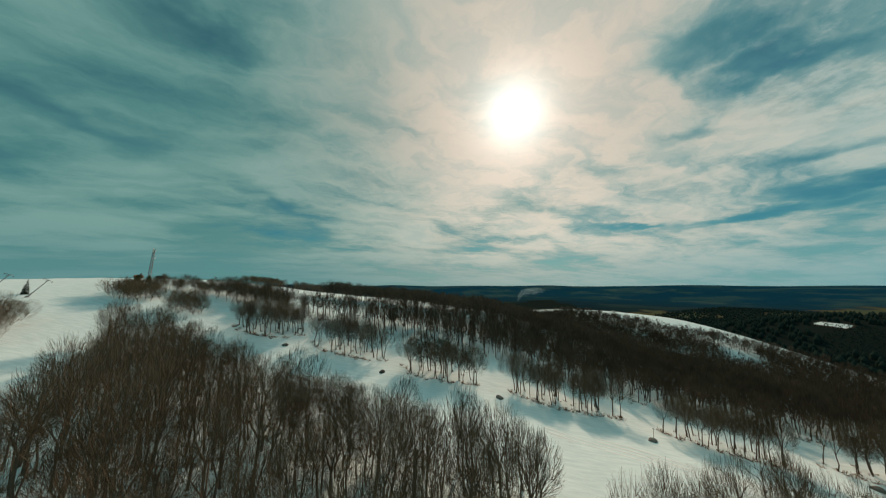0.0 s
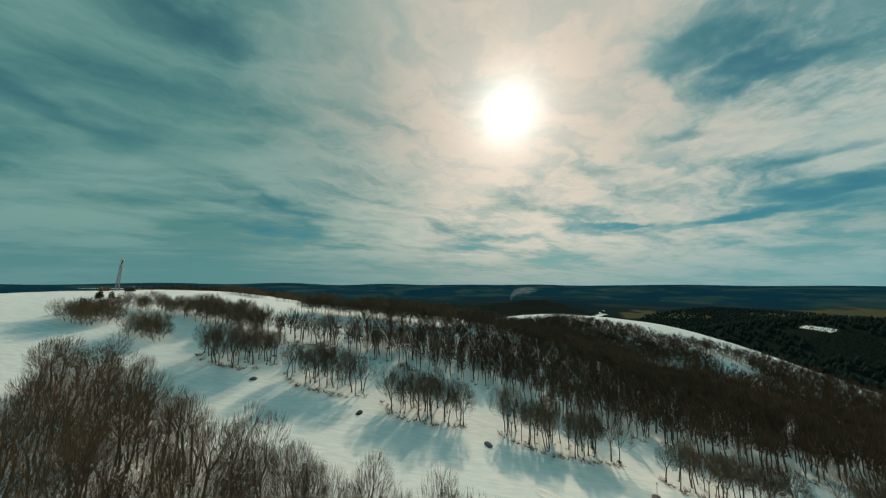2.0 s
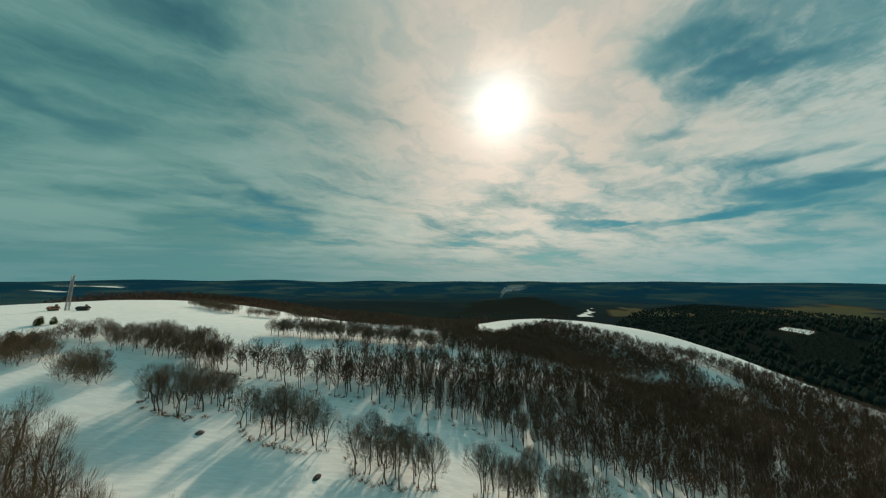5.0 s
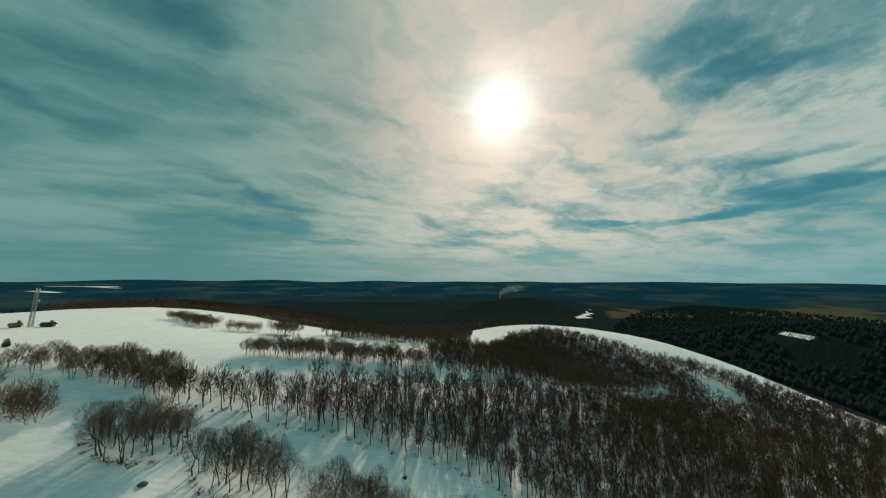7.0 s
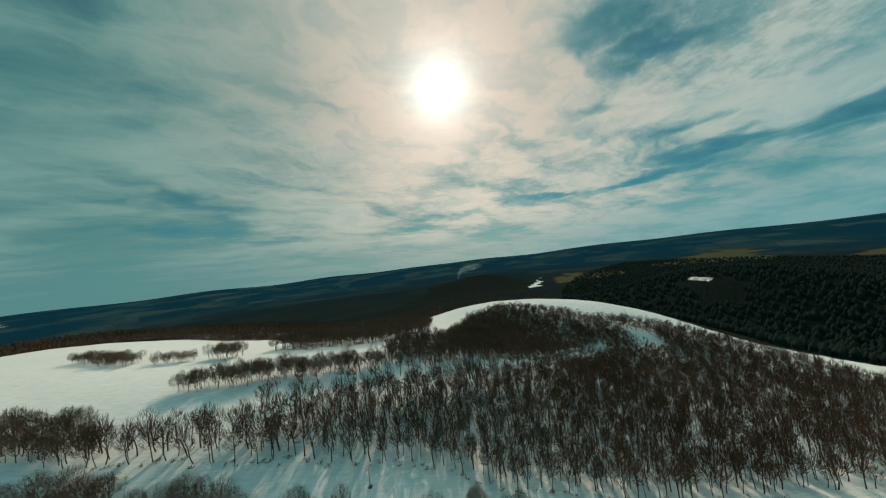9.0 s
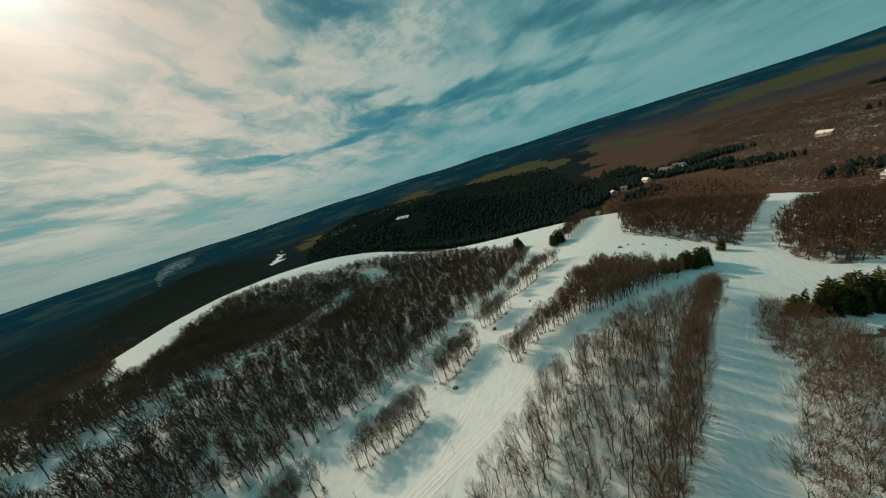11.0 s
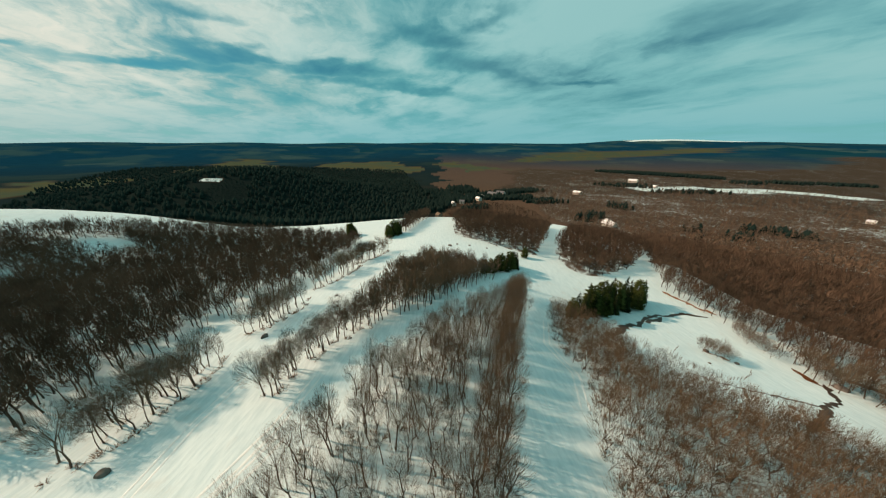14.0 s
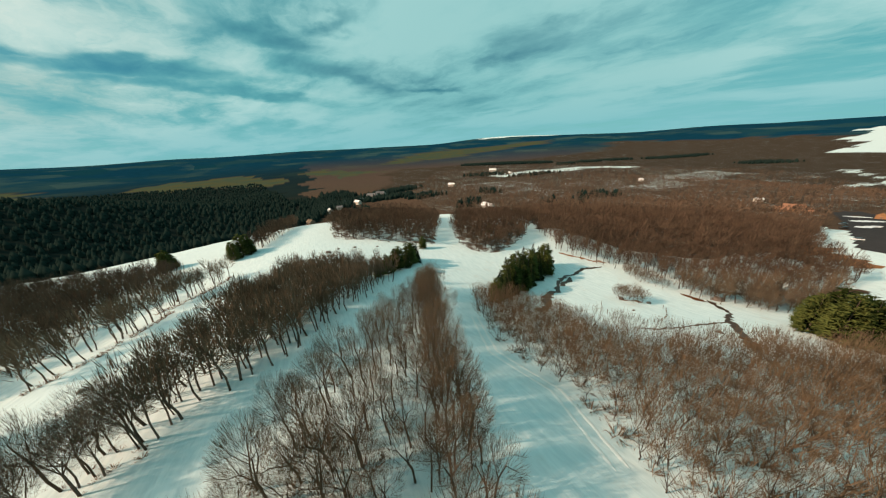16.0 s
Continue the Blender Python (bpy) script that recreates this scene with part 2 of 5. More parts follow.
def ground_material():
    m, t, shader = material("land", 0.75)
    p = place(t)
    cov = t.add("ShaderNodeVertexColor")
    cov.layer_name = "cover"
    split = t.add("ShaderNodeSeparateColor")
    t.put(cov.outputs["Color"], split.inputs[0])
    snow_amount, field_amount, needle_shade_amount = split.outputs[0], split.outputs[1], split.outputs[2]
    far = cov.outputs["Alpha"]
    # snow: wind crust, melt hollows, thin dirt, and the ridges that the groomer leaves
    fine_n, mid_n, wide_n = t.noise(p, 1.6, 6, 0.6), t.noise(p, 0.22, 5, 0.6), t.noise(p, 0.02, 4, 0.55)
    crust = t.noise(t.mapped(p, (0, 0, 0), radians(20), (0.25, 1.6, 1)), 0.9, 5, 0.6)
    snow = t.mix(t.ramp(crust, 0.3, 0.7), (0.495, 0.645, 0.68), (0.615, 0.75, 0.775))
    snow = t.mix(t.ramp(mid_n, 0.56, 0.78, 0.0, 0.35), snow, (0.45, 0.47, 0.44))
    litter = t.mix(fine_n, (0.034, 0.024, 0.018), (0.104, 0.072, 0.052))
    litter = t.mix(t.ramp(mid_n, 0.3, 0.7), litter, t.mix(fine_n, (0.062, 0.042, 0.030), (0.126, 0.090, 0.064)))
    bare = t.math("ADD", t.math("MULTIPLY", fine_n, 0.35), t.math("ADD", t.math("MULTIPLY", mid_n, 0.45), t.math("MULTIPLY", wide_n, 0.2)))
    whiteness = t.ramp(t.math("SUBTRACT", t.math("MULTIPLY", snow_amount, 1.25), bare), -0.02, 0.10)
    field = t.mix(t.ramp(t.noise(p, 0.012, 4), 0.35, 0.65), (0.066, 0.070, 0.036), (0.044, 0.068, 0.048))
    # conifer floor; the same colour stands in for shade over backlit woods
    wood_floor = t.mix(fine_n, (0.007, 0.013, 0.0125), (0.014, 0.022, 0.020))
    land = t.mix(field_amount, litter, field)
    land = t.mix(needle_shade_amount, land, wood_floor)
    # the plain beyond: woods, hedged fields and moors, their blue haze mixed into the colour
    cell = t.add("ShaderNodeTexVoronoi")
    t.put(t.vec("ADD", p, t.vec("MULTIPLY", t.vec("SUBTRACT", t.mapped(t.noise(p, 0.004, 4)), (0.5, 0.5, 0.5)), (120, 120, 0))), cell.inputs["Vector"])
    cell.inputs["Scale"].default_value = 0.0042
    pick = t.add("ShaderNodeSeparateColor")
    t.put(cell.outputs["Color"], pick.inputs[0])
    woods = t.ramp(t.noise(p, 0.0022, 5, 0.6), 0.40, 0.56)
    hazy_meadow = t.mix(pick.outputs[0], (0.005, 0.038, 0.056), (0.032, 0.072, 0.078))
    plain = t.mix(woods, hazy_meadow, t.mix(t.noise(p, 0.02, 4), (0.003, 0.026, 0.048), (0.006, 0.046, 0.082)))
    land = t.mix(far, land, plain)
    t.put(t.mix(whiteness, land, snow), shader.inputs["Base Color"])
    t.put(t.mix(whiteness, (0.9, 0.9, 0.9), (0.8, 0.8, 0.8)), shader.inputs["Roughness"])
    comb = t.add("ShaderNodeTexWave")
    t.put(t.mapped(p, (0, 0, 0), radians(6), (0.0, 1.0, 0.0)), comb.inputs[0])
    comb.inputs["Scale"].default_value, comb.inputs["Distortion"].default_value = 0.8, 3.0
    height = t.math("ADD", t.math("MULTIPLY", crust, 0.5), t.math("ADD", t.math("MULTIPLY", mid_n, 0.8), t.math("MULTIPLY", comb.outputs["Fac"], 0.06)))
    relief(t, shader, height, 0.35, 0.30)
    return m


LAND = ground_material()

# ---- the lie of the land: broad and small hills on three lattices ----
BROAD = [-7.4, -6.3, 24.9, -8.5, -19.8, -22.4, 1.8, 20.2, 42.7, -43.0, -10.2, 12.4, 44.0, 13.8,
        -55.8, -31.9, -4.4, -38.5, -78.6, 4.4, -14.7, -15.9, -40.3, 120.1, -87.0, -43.2, -30.1, -14.2,
        -91.2, -27.5]
SMALL = [0.0, 2.7, 6.3, -0.9, -0.4, -6.3, -3.4, -1.6, -7.3, 0.9, -12.1, -7.6, -16.6, 6.2,
        -12.7, 2.4, 6.6, -7.6, -11.3, -3.7, 0.7, -4.7, -3.1, 34.9, 6.3, 1.7, 5.0, 6.2,
        39.1, 33.2, -3.2, 19.7, 19.3, 17.4, 25.0, 9.4]
FINE = [0.1, 0.1, 0.0, -1.0, 1.0, 1.4, 1.9, 0.0, 0.0, 0.7, -3.8, 4.0, -1.6, -0.6,
        -0.0, -0.4, -0.9, 0.4, 1.6, 2.2, -5.3, 1.0, 1.2, 0.7, -2.5, -0.4, 1.5, 0.8,
        -1.9, -4.8, 4.5, -0.6, 0.0, -1.3, -1.4, -0.6, -1.1, 2.9, -0.5, 0.6, -3.1, 2.0]
HILLS = [(x, y, 300.0) for x in range(-600, 1001, 320) for y in range(-500, 901, 320)]
HILLS += [(x, y, 95.0) for x in range(-180, 341, 104) for y in range(-130, 400, 104)]
HILLS += [(x, y, 52.0) for x in range(-140, 221, 72) for y in range(-110, 251, 60)]
HILLS, RISE = np.array(HILLS), np.array(BROAD + SMALL + FINE)


def step(a, b, x):
    t = np.clip((x - a) / (b - a), 0, 1)
    return t * t * (3 - 2 * t)


def height(x, y):
    x, y = np.atleast_1d(np.asarray(x, float)), np.atleast_1d(np.asarray(y, float))
    near = np.full(x.shape, -60.0)
    for (hx, hy, size), rise in zip(HILLS, RISE):
        near += rise * np.exp(-((x - hx) ** 2 + (y - hy) ** 2) / size ** 2)
    near += 0.12 * np.sin(x / 3.1 + 1.7 * np.sin(y / 7.3)) * np.sin(y / 4.2) + 0.25 * np.sin(x / 11 + y / 17) * np.sin(y / 13 - x / 29)
    near -= 7 * np.exp(-((x - 740) / 230) ** 2 - ((y - 460) / 280) ** 2)          # the back of the spruce hill
    k = step(650, 1100, np.hypot(x - 200, y - 180))
    r = np.hypot(x, y)
    az = np.degrees(np.arctan2(x, y))
    far = -132 + 6 * np.sin(x / 310 + y / 470) + 5 * np.sin(y / 260 - x / 520) + 124 * step(2200, 4700, r)
    far += 22 * np.exp(-((x - 760) / 330) ** 2 - ((y - 2050) / 190) ** 2)        # the wooded hill before the smoke
    far += 16 * np.exp(-((x - 60) / 500) ** 2 - ((y - 1750) / 160) ** 2)
    far += 48 * step(3600, 4700, r) * np.exp(-((az - 129.5) / 7.0) ** 2)           # the snowy range
    far += 12 * step(3000, 4700, r) * np.sin(az / 3.7) * np.sin(az / 9.1 + 1)
    return near * (1 - k) + far * k


def h(x, y):
    return float(height(x, y)[0])


def inside(poly, x, y):
    hit = np.zeros(x.shape, bool)
    n = len(poly)
    for i in range(n):
        (x0, y0), (x1, y1) = poly[i], poly[(i + 1) % n]
        if y0 != y1:
            hit ^= ((y0 > y) != (y1 > y)) & (x < (x1 - x0) * (y - y0) / (y1 - y0) + x0)
    return hit


# ---- the woods on the plan ----
CENTRAL = [(-63, 110), (-50, 110), (-39, 108), (-23, 106), (-12, 106), (3, 103), (14, 102), (22, 100), (30, 97), (45, 90), (57, 88), (72, 84), (90, 80), (106, 78), (125, 77),
           (148, 69), (161, 66), (185, 64), (208, 60), (240, 62), (254, 91), (272, 133), (281, 165), (268, 207), (255, 220), (244, 227), (235, 232), (219, 242), (203, 251), (192, 264),
           (188, 280), (178, 292), (162, 311), (138, 326), (95, 300), (53, 211), (18, 184), (14, 172), (14, 152), (-20, 146), (-20, 125), (-25, 121), (-45, 118), (-64, 116)]
HOLLOW = [(204, 222), (208, 200), (212, 190), (222, 196), (228, 208), (226, 222), (216, 230)]
GAP = [(-30, 125), (-11, 128), (1, 131), (50, 148), (80, 156), (110, 168), (150, 190), (180, 203), (184, 214), (174, 219), (140, 205), (104, 188),
       (69, 174), (48, 164), (22, 157), (-1, 148), (-30, 145)]
WEDGE = [(44, 41), (58, 37), (72, 32), (84, 29.5), (93, 25.5), (101, 19), (108, 14), (117, 8.5), (124, 3.3), (136, -5.5), (150, -18), (164, -27), (159, -29), (133, -18.5),
         (114, -12), (94, -6), (80, -1.5), (70, 1), (50, 8), (30, 14), (12, 24), (20, 33)]
EAST_BLOCK = [(127, 31), (138, 28), (166, 23), (184, 14), (180, -6), (181, -14), (172, -18), (150, -1), (134, 9.5), (124, 20), (120, 26)]
ROW = [(93, 43.5), (106, 40.5), (117, 36), (126, 31), (119, 26.5), (113, 33), (105, 37), (94, 40)]
RIGHT = [(147, -35), (130, -28.5), (120, -25), (109, -24.5), (98, -23), (85, -17.5), (73, -10), (60, -6), (40, -20), (45, -70), (60, -100), (70, -100), (86, -92), (93, -74), (99, -66), (106, -56.5), (117, -48.5), (129, -51), (139, -48), (146, -41)]
LEFT = [(-86, 73), (-77, 79), (-66, 76), (-55, 68), (-43, 61), (-31, 57), (-19, 52), (-7, 47.5), (4, 43.5), (12, 41), (14, 36), (7, 28), (-6, 18), (-30, 6), (-38, 16), (-44, 26), (-52, 35), (-58, 43), (-70, 56)]
GROVE = [(-120, 117), (-109, 115.5), (-96, 114), (-87, 113.5), (-78, 111), (-64, 110.5), (-64, 117), (-74, 123), (-88, 126), (-110, 126), (-122, 123)]
FAR_GROVE = [(-146, 200), (-120, 183), (-108, 182), (-106, 192), (-128, 204)]
FAR_COPSE = [(-100, 181), (-82, 182), (-80, 190), (-98, 190)]
LAST_COPSE = [(-76, 184), (-63, 184), (-60, 192), (-74, 192)]
CLUMP = [(-64, 140), (-49, 142.5), (-47, 150), (-62, 148)]
HEDGE = [(-46, 141), (-26, 146.5), (-1, 151), (14, 154), (13, 163), (-5, 160), (-25, 156), (-46, 151)]
SOUTH = [(-50, 198), (-30, 187), (-6, 190), (12, 200), (20, 216), (45, 255), (60, 300), (40, 320), (12, 300), (-20, 270), (-48, 228)]
RIDGE = [(-430, 345), (-330, 312), (-272, 316), (-232, 328), (-190, 318), (-120, 285), (-60, 296), (0, 322), (40, 352), (90, 385), (40, 520), (-160, 520), (-320, 560), (-480, 470)]
WEST = [(-97, 60), (-105, 69), (-115, 77), (-126, 72), (-120, 52)]
GATE_WOOD = [(252, -3), (238, -21), (218, -54), (226, -60), (300, -92), (380, -128), (405, -60), (350, -10)]
FORK_WOOD = [(213, -67), (201, -67), (192, -78), (202, -102), (214, -119), (260, -150), (340, -180), (366, -160), (300, -112), (240, -76)]
EAST = [(216, -126), (208, -125), (181, -109), (160, -114), (133, -120), (118, -130), (104, -150), (100, -176), (116, -196), (124, -230), (132, -285), (144, -345), (156, -410), (110, -500),
        (0, -700), (400, -1150), (1000, -1000), (1200, -560), (980, -330), (700, -215), (560, -170), (430, -170), (350, -195), (280, -165)]
EAST_EDGE = [(216, -126), (181, -109), (160, -114), (133, -120), (118, -130), (104, -150), (100, -176), (128, -188), (138, -160), (170, -140), (215, -142)]
BANK = [(128, -112), (121, -109), (114, -113), (104, -121), (99, -140), (100, -150), (108, -148), (118, -128), (132, -119)]
VALLEY_WOOD = [(640, -110), (560, -150), (430, -150), (410, -60), (420, -10), (520, 0), (640, -20)]
RUN_EDGE = [(272, 30), (262, 33), (256, 38), (264, 42), (284, 38), (318, 27), (345, 24), (340, 18), (310, 20)]
CONIFER = [(338, 130), (345, 90), (362, 60), (420, 30), (640, 30), (760, 40), (1300, 130), (1670, 210), (1740, 950), (1680, 1700), (980, 1300), (660, 960),
           (480, 700), (370, 500), (330, 340), (326, 250), (322, 190)]
GLADE = [(572, 465), (575, 450), (572, 424), (566, 412), (556, 411), (547, 420), (551, 428), (555, 432), (558, 446), (563, 456)]
CLEARED = [(594, 460), (598, 378), (560, 345), (520, 340), (500, 366), (545, 425)]
SNOWY = [(-420, 20), (-420, 330), (-190, 300), (-120, 300), (-40, 320), (15, 330), (45, 380), (90, 405), (135, 415), (175, 400), (212, 374), (248, 340),
         (278, 305), (292, 262), (298, 235), (305, 190), (330, 130), (338, 60), (352, 20), (420, -30), (430, -150), (380, -182), (300, -175), (230, -140),
         (150, -124), (112, -124), (98, -150), (96, -250), (40, -220), (-150, -220), (-420, -200)]
EASTLAND = [(560, -170), (760, -190), (1100, -260), (1700, -450), (1500, -900), (1500, -2000), (2000, -2700), (900, -3000), (0, -2600), (-100, -700), (150, -400)]
MOORS = [[(900, 1394), (1258, 1407), (1188, 1185), (871, 1177)], [(1424, 1228), (2301, 1571), (2328, 1303), (1600, 904)],
         [(1769, 728), (2252, 763), (2214, 383), (1721, 91), (1520, 175)], [(1072, 1628), (1141, 1325), (1075, 1319), (1000, 1541)],
         [(1940, 5), (2206, -84), (1584, -358), (1549, -159)], [(2286, -457), (2949, -1091), (2884, -2468), (2547, -2605), (2451, -1725)]]
DARK_HILL = [(77, 1054), (194, 1607), (485, 2015), (775, 2129), (873, 1785), (683, 1218)]
PATCHES = [([(690, 1240), (880, 1500), (790, 1220)], 0.50), ([(-2820, 1960), (-2700, 2020), (-2500, 2170), (-2540, 2230), (-2760, 2100)], 0.58),
           ([(-3000, 2350), (-2850, 2420), (-2500, 2500), (-2550, 2620), (-2950, 2520)], 0.5), ([(313, -1353), (240, -1106), (180, -920), (196, -920), (258, -1106), (335, -1353)], 0.46),
           ([(380, -560), (430, -560), (520, -850), (540, -1150), (420, -1150), (400, -850)], 0.40), ([(560, -330), (760, -420), (720, -520), (500, -420)], 0.385)]
SNOWFIELD = [(150, -2000), (460, -2100), (640, -3200), (400, -4400), (-900, -4400), (-500, -2400)]
LOT = [(150, -400), (146, -440), (126, -400), (110, -300), (103, -240), (100, -217), (108, -217), (119, -259), (133, -327)]
YARD = [(148, -400), (190, -400), (182, -322), (144, -322)]
OPEN_EAST = [(104, -172), (116, -198), (124, -232), (130, -270), (96, -250), (70, -200), (92, -160)]
STRIP = [(890, -600), (960, -610), (1010, -650), (870, -790), (812, -1100), (740, -1085), (800, -800)]
BEYOND = [(40, 470), (130, 480), (240, 440), (330, 400), (420, 620), (600, 1000), (100, 1000), (-300, 700), (-250, 520)]


# the islets between the two runs: middle, half length, half width, turn in degrees
ISLETS = [(-58, 95.5, 11.5, 4.8, 0), (-29, 89.2, 12.5, 4.6, -12), (-1, 81.5, 11.5, 4.6, -13), (32, 77, 14.0, 4.6, -3), (62, 67.5, 12.0, 4.2, -22),
          (95, 62.8, 13.5, 4.0, -13), (129.5, 58, 11.5, 3.8, -16), (165, 52, 17, 3.6, -16), (197, 45, 15, 3.5, -25)]


def oval(cx, cy, a, b, turn, n=14):
    c, s = math.cos(radians(turn)), math.sin(radians(turn))
    out = []
    for k in range(n):
        u, v = a * math.cos(k * 2 * math.pi / n), b * math.sin(k * 2 * math.pi / n)
        out.append((cx + u * c - v * s, cy + u * s + v * c))
    return out


def cover_of(x, y):
    """Snow, fields, conifer floor and backlit woods, and the hazy far plain at places of the land."""
    r = np.hypot(x, y)
    loose = step(420, 900, r)          # far boundaries wander
    x, y = (x + loose * (34 * np.sin(y / 97 + 1.3) + 22 * np.sin(y / 41 + x / 88)), y + loose * (30 * np.sin(x / 83) + 20 * np.sin(x / 37 + y / 71 + 2)))
    snow = np.where(inside(SNOWY, x, y), 1.0, 0.05)
    snow = np.where(inside(EASTLAND, x, y), 0.34, snow)
    for poly, amount in ((CENTRAL, 0.52), (WEDGE, 0.82), (RIGHT, 0.48), (LEFT, 0.72), (EAST_BLOCK, 0.74), (GROVE, 0.8), (GATE_WOOD, 0.42), (FORK_WOOD, 0.42),
                         (EAST, 0.36), (EAST_EDGE, 0.64), (BANK, 0.75), (VALLEY_WOOD, 0.24), (RIDGE, 0.36), (SOUTH, 0.45)):
        snow = np.where(inside(poly, x, y), amount, snow)
    snow = np.where(inside(CENTRAL, x, y) & (y > 160 + 0.2 * x), 0.46, snow)
    snow = np.where(inside(CENTRAL, x, y) & (x > 135) & (y < 160 + 0.2 * x), 0.66, snow)
    snow = np.where(inside(HEDGE, x, y), 0.6, snow)
    snow = np.where(inside(GAP, x, y), 0.66, snow)
    snow = np.where(inside(HOLLOW, x, y), 1.0, snow)
    snow = np.where(inside(OPEN_EAST, x, y), 0.50, snow)
    for islet in ISLETS:
        snow = np.where(inside(oval(*islet), x, y), 0.70, snow)
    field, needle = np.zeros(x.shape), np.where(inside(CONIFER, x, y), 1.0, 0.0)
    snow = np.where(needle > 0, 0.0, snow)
    # bare woods against the sun, their shade painted with the conifer floor colour
    backlit = (r < 3600) & (y > 0) & ~inside(SNOWY, x, y) & ~inside(EASTLAND, x, y) & ~inside(VALLEY_WOOD, x, y) | inside(DARK_HILL, x, y)
    needle = np.where(backlit & (needle == 0), np.where(r < 950, 0.90, 1.0), needle)
    glade = inside(GLADE, x, y)
    snow, needle = np.where(glade, 0.9, snow), np.where(glade, 0.0, needle)
    for poly in MOORS:
        field = np.where(inside(poly, x, y), 1.0, field)
    needle = np.where(field > 0, 0.0, needle)
    # eastern floors darkened in colour; the far one for its backlit, hazy tone
    needle = np.where(inside(EAST, x, y), 0.24, needle)
    needle = np.where(inside(EASTLAND, x, y) & (r > 850), 0.48, needle)
    strip = inside(STRIP, x, y)
    field, snow = np.where(strip, 1.0, field), np.where(strip, 0.50, snow)
    for poly, amount in PATCHES:
        snow = np.where(inside(poly, x, y), amount, snow)
    snow = np.where(inside(SNOWFIELD, x, y), 0.62, snow)
    az = np.degrees(np.arctan2(x, y))
    snow = np.where((r > 4350) & (np.abs(az - 129.5) < 8), 0.62, snow)
    # the blue haze painted on the plain grows with distance
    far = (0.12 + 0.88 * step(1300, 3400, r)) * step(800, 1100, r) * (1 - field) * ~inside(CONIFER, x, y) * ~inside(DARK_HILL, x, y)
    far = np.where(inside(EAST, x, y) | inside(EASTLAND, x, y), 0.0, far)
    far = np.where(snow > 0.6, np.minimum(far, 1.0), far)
    return np.stack([snow, field, needle, far], -1)


def spread(middle, end, fine, growth):
    """Grid lines: even steps over the middle, then ever wider ones."""
    lines = list(np.arange(middle[0], middle[1] + 0.01, fine))
    size = fine
    while lines[-1] < end[1]:
        size *= growth
        lines.append(min(lines[-1] + size, end[1]))
    size, low = fine, []
    at = middle[0]
    while at > end[0]:
        size *= growth
        at = max(at - size, end[0])
        low.append(at)
    return np.array(low[::-1] + lines)


def mesh_of(name, verts, faces, mat, smooth=False):
    """A mesh from arrays of places and of triangles or quads."""
    me = bpy.data.meshes.new(name)
    verts, faces = np.asarray(verts, np.float32), np.asarray(faces, np.int32)
    k = faces.shape[1]
    me.vertices.add(len(verts))
    me.vertices.foreach_set("co", verts.ravel())
    me.loops.add(faces.size)
    me.loops.foreach_set("vertex_index", faces.ravel())
    me.polygons.add(len(faces))
    me.polygons.foreach_set("loop_start", np.arange(0, faces.size, k, dtype=np.int32))
    if smooth:
        me.polygons.foreach_set("use_smooth", np.ones(len(faces), bool))
    me.update(calc_edges=True)
    me.materials.append(mat)
    return me


def build_ground():
    xs = spread((-170, 330), (-4850, 4850), 3.2, 1.048)
    ys = spread((-190, 330), (-4850, 4850), 3.2, 1.048)
    gx, gy = np.meshgrid(xs, ys, indexing="ij")
    x, y = gx.ravel(), gy.ravel()
    verts = np.stack([x, y, height(x, y)], -1)
    i, j = np.meshgrid(np.arange(len(xs) - 1), np.arange(len(ys) - 1), indexing="ij")
    a = (i * len(ys) + j).ravel()
    quads = np.stack([a, a + len(ys), a + len(ys) + 1, a + 1], -1)
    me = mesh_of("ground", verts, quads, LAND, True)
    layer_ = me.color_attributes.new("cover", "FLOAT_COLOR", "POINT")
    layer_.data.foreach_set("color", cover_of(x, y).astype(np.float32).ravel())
    ob = tagged(new("ground", me), "snow-covered hill with bare woods falling to a dark wooded plain", "ground", kind="structure")
    return ob


build_ground()

# ---- trees ----
RNG = np.random.default_rng(7)


class Shape:
    """Triangles gathered piece by piece."""

    def __init__(self):
        self.v, self.f, self.n = [], [], 0

    def tube(self, a, b, ra, rb, sides=3, flat=1.0):
        a, b = np.asarray(a, float), np.asarray(b, float)
        d = b - a
        d = d / (np.linalg.norm(d) + 1e-9)
        u = np.cross(d, (0, 0, 1.0) if abs(d[2]) < 0.9 else (1.0, 0, 0))
        u /= np.linalg.norm(u)
        w = np.cross(d, u) * flat
        ang = np.arange(sides) * 2 * np.pi / sides
        ring = np.cos(ang)[:, None] * u + np.sin(ang)[:, None] * w
        k = np.arange(sides)
        if rb <= 0:
            self.v.append(np.vstack([a + ra * ring, b[None]]))
            self.f.append(np.stack([k, (k + 1) % sides, np.full(sides, sides)], -1) + self.n)
            self.n += sides + 1
        else:
            self.v.append(np.vstack([a + ra * ring, b + rb * ring]))
            q = np.stack([k, (k + 1) % sides, (k + 1) % sides + sides, k + sides], -1) + self.n
            self.f.append(np.vstack([q[:, [0, 1, 2]], q[:, [0, 2, 3]]]))
            self.n += 2 * sides

    def blade(self, a, b, wide, g):
        """A twig: a sliver that tapers from its foot to its tip."""
        d = b - a
        u = np.cross(d, g.normal(0, 1, 3))
        u *= wide * 0.5 / (np.linalg.norm(u) + 1e-9)
        self.v.append(np.stack([a - u, a + u, b]))
        self.f.append(np.array([[self.n, self.n + 1, self.n + 2]]))
        self.n += 3

    def arrays(self):
        return np.vstack(self.v), np.vstack(self.f)


def unit(v):
    return v / (np.linalg.norm(v) + 1e-9)


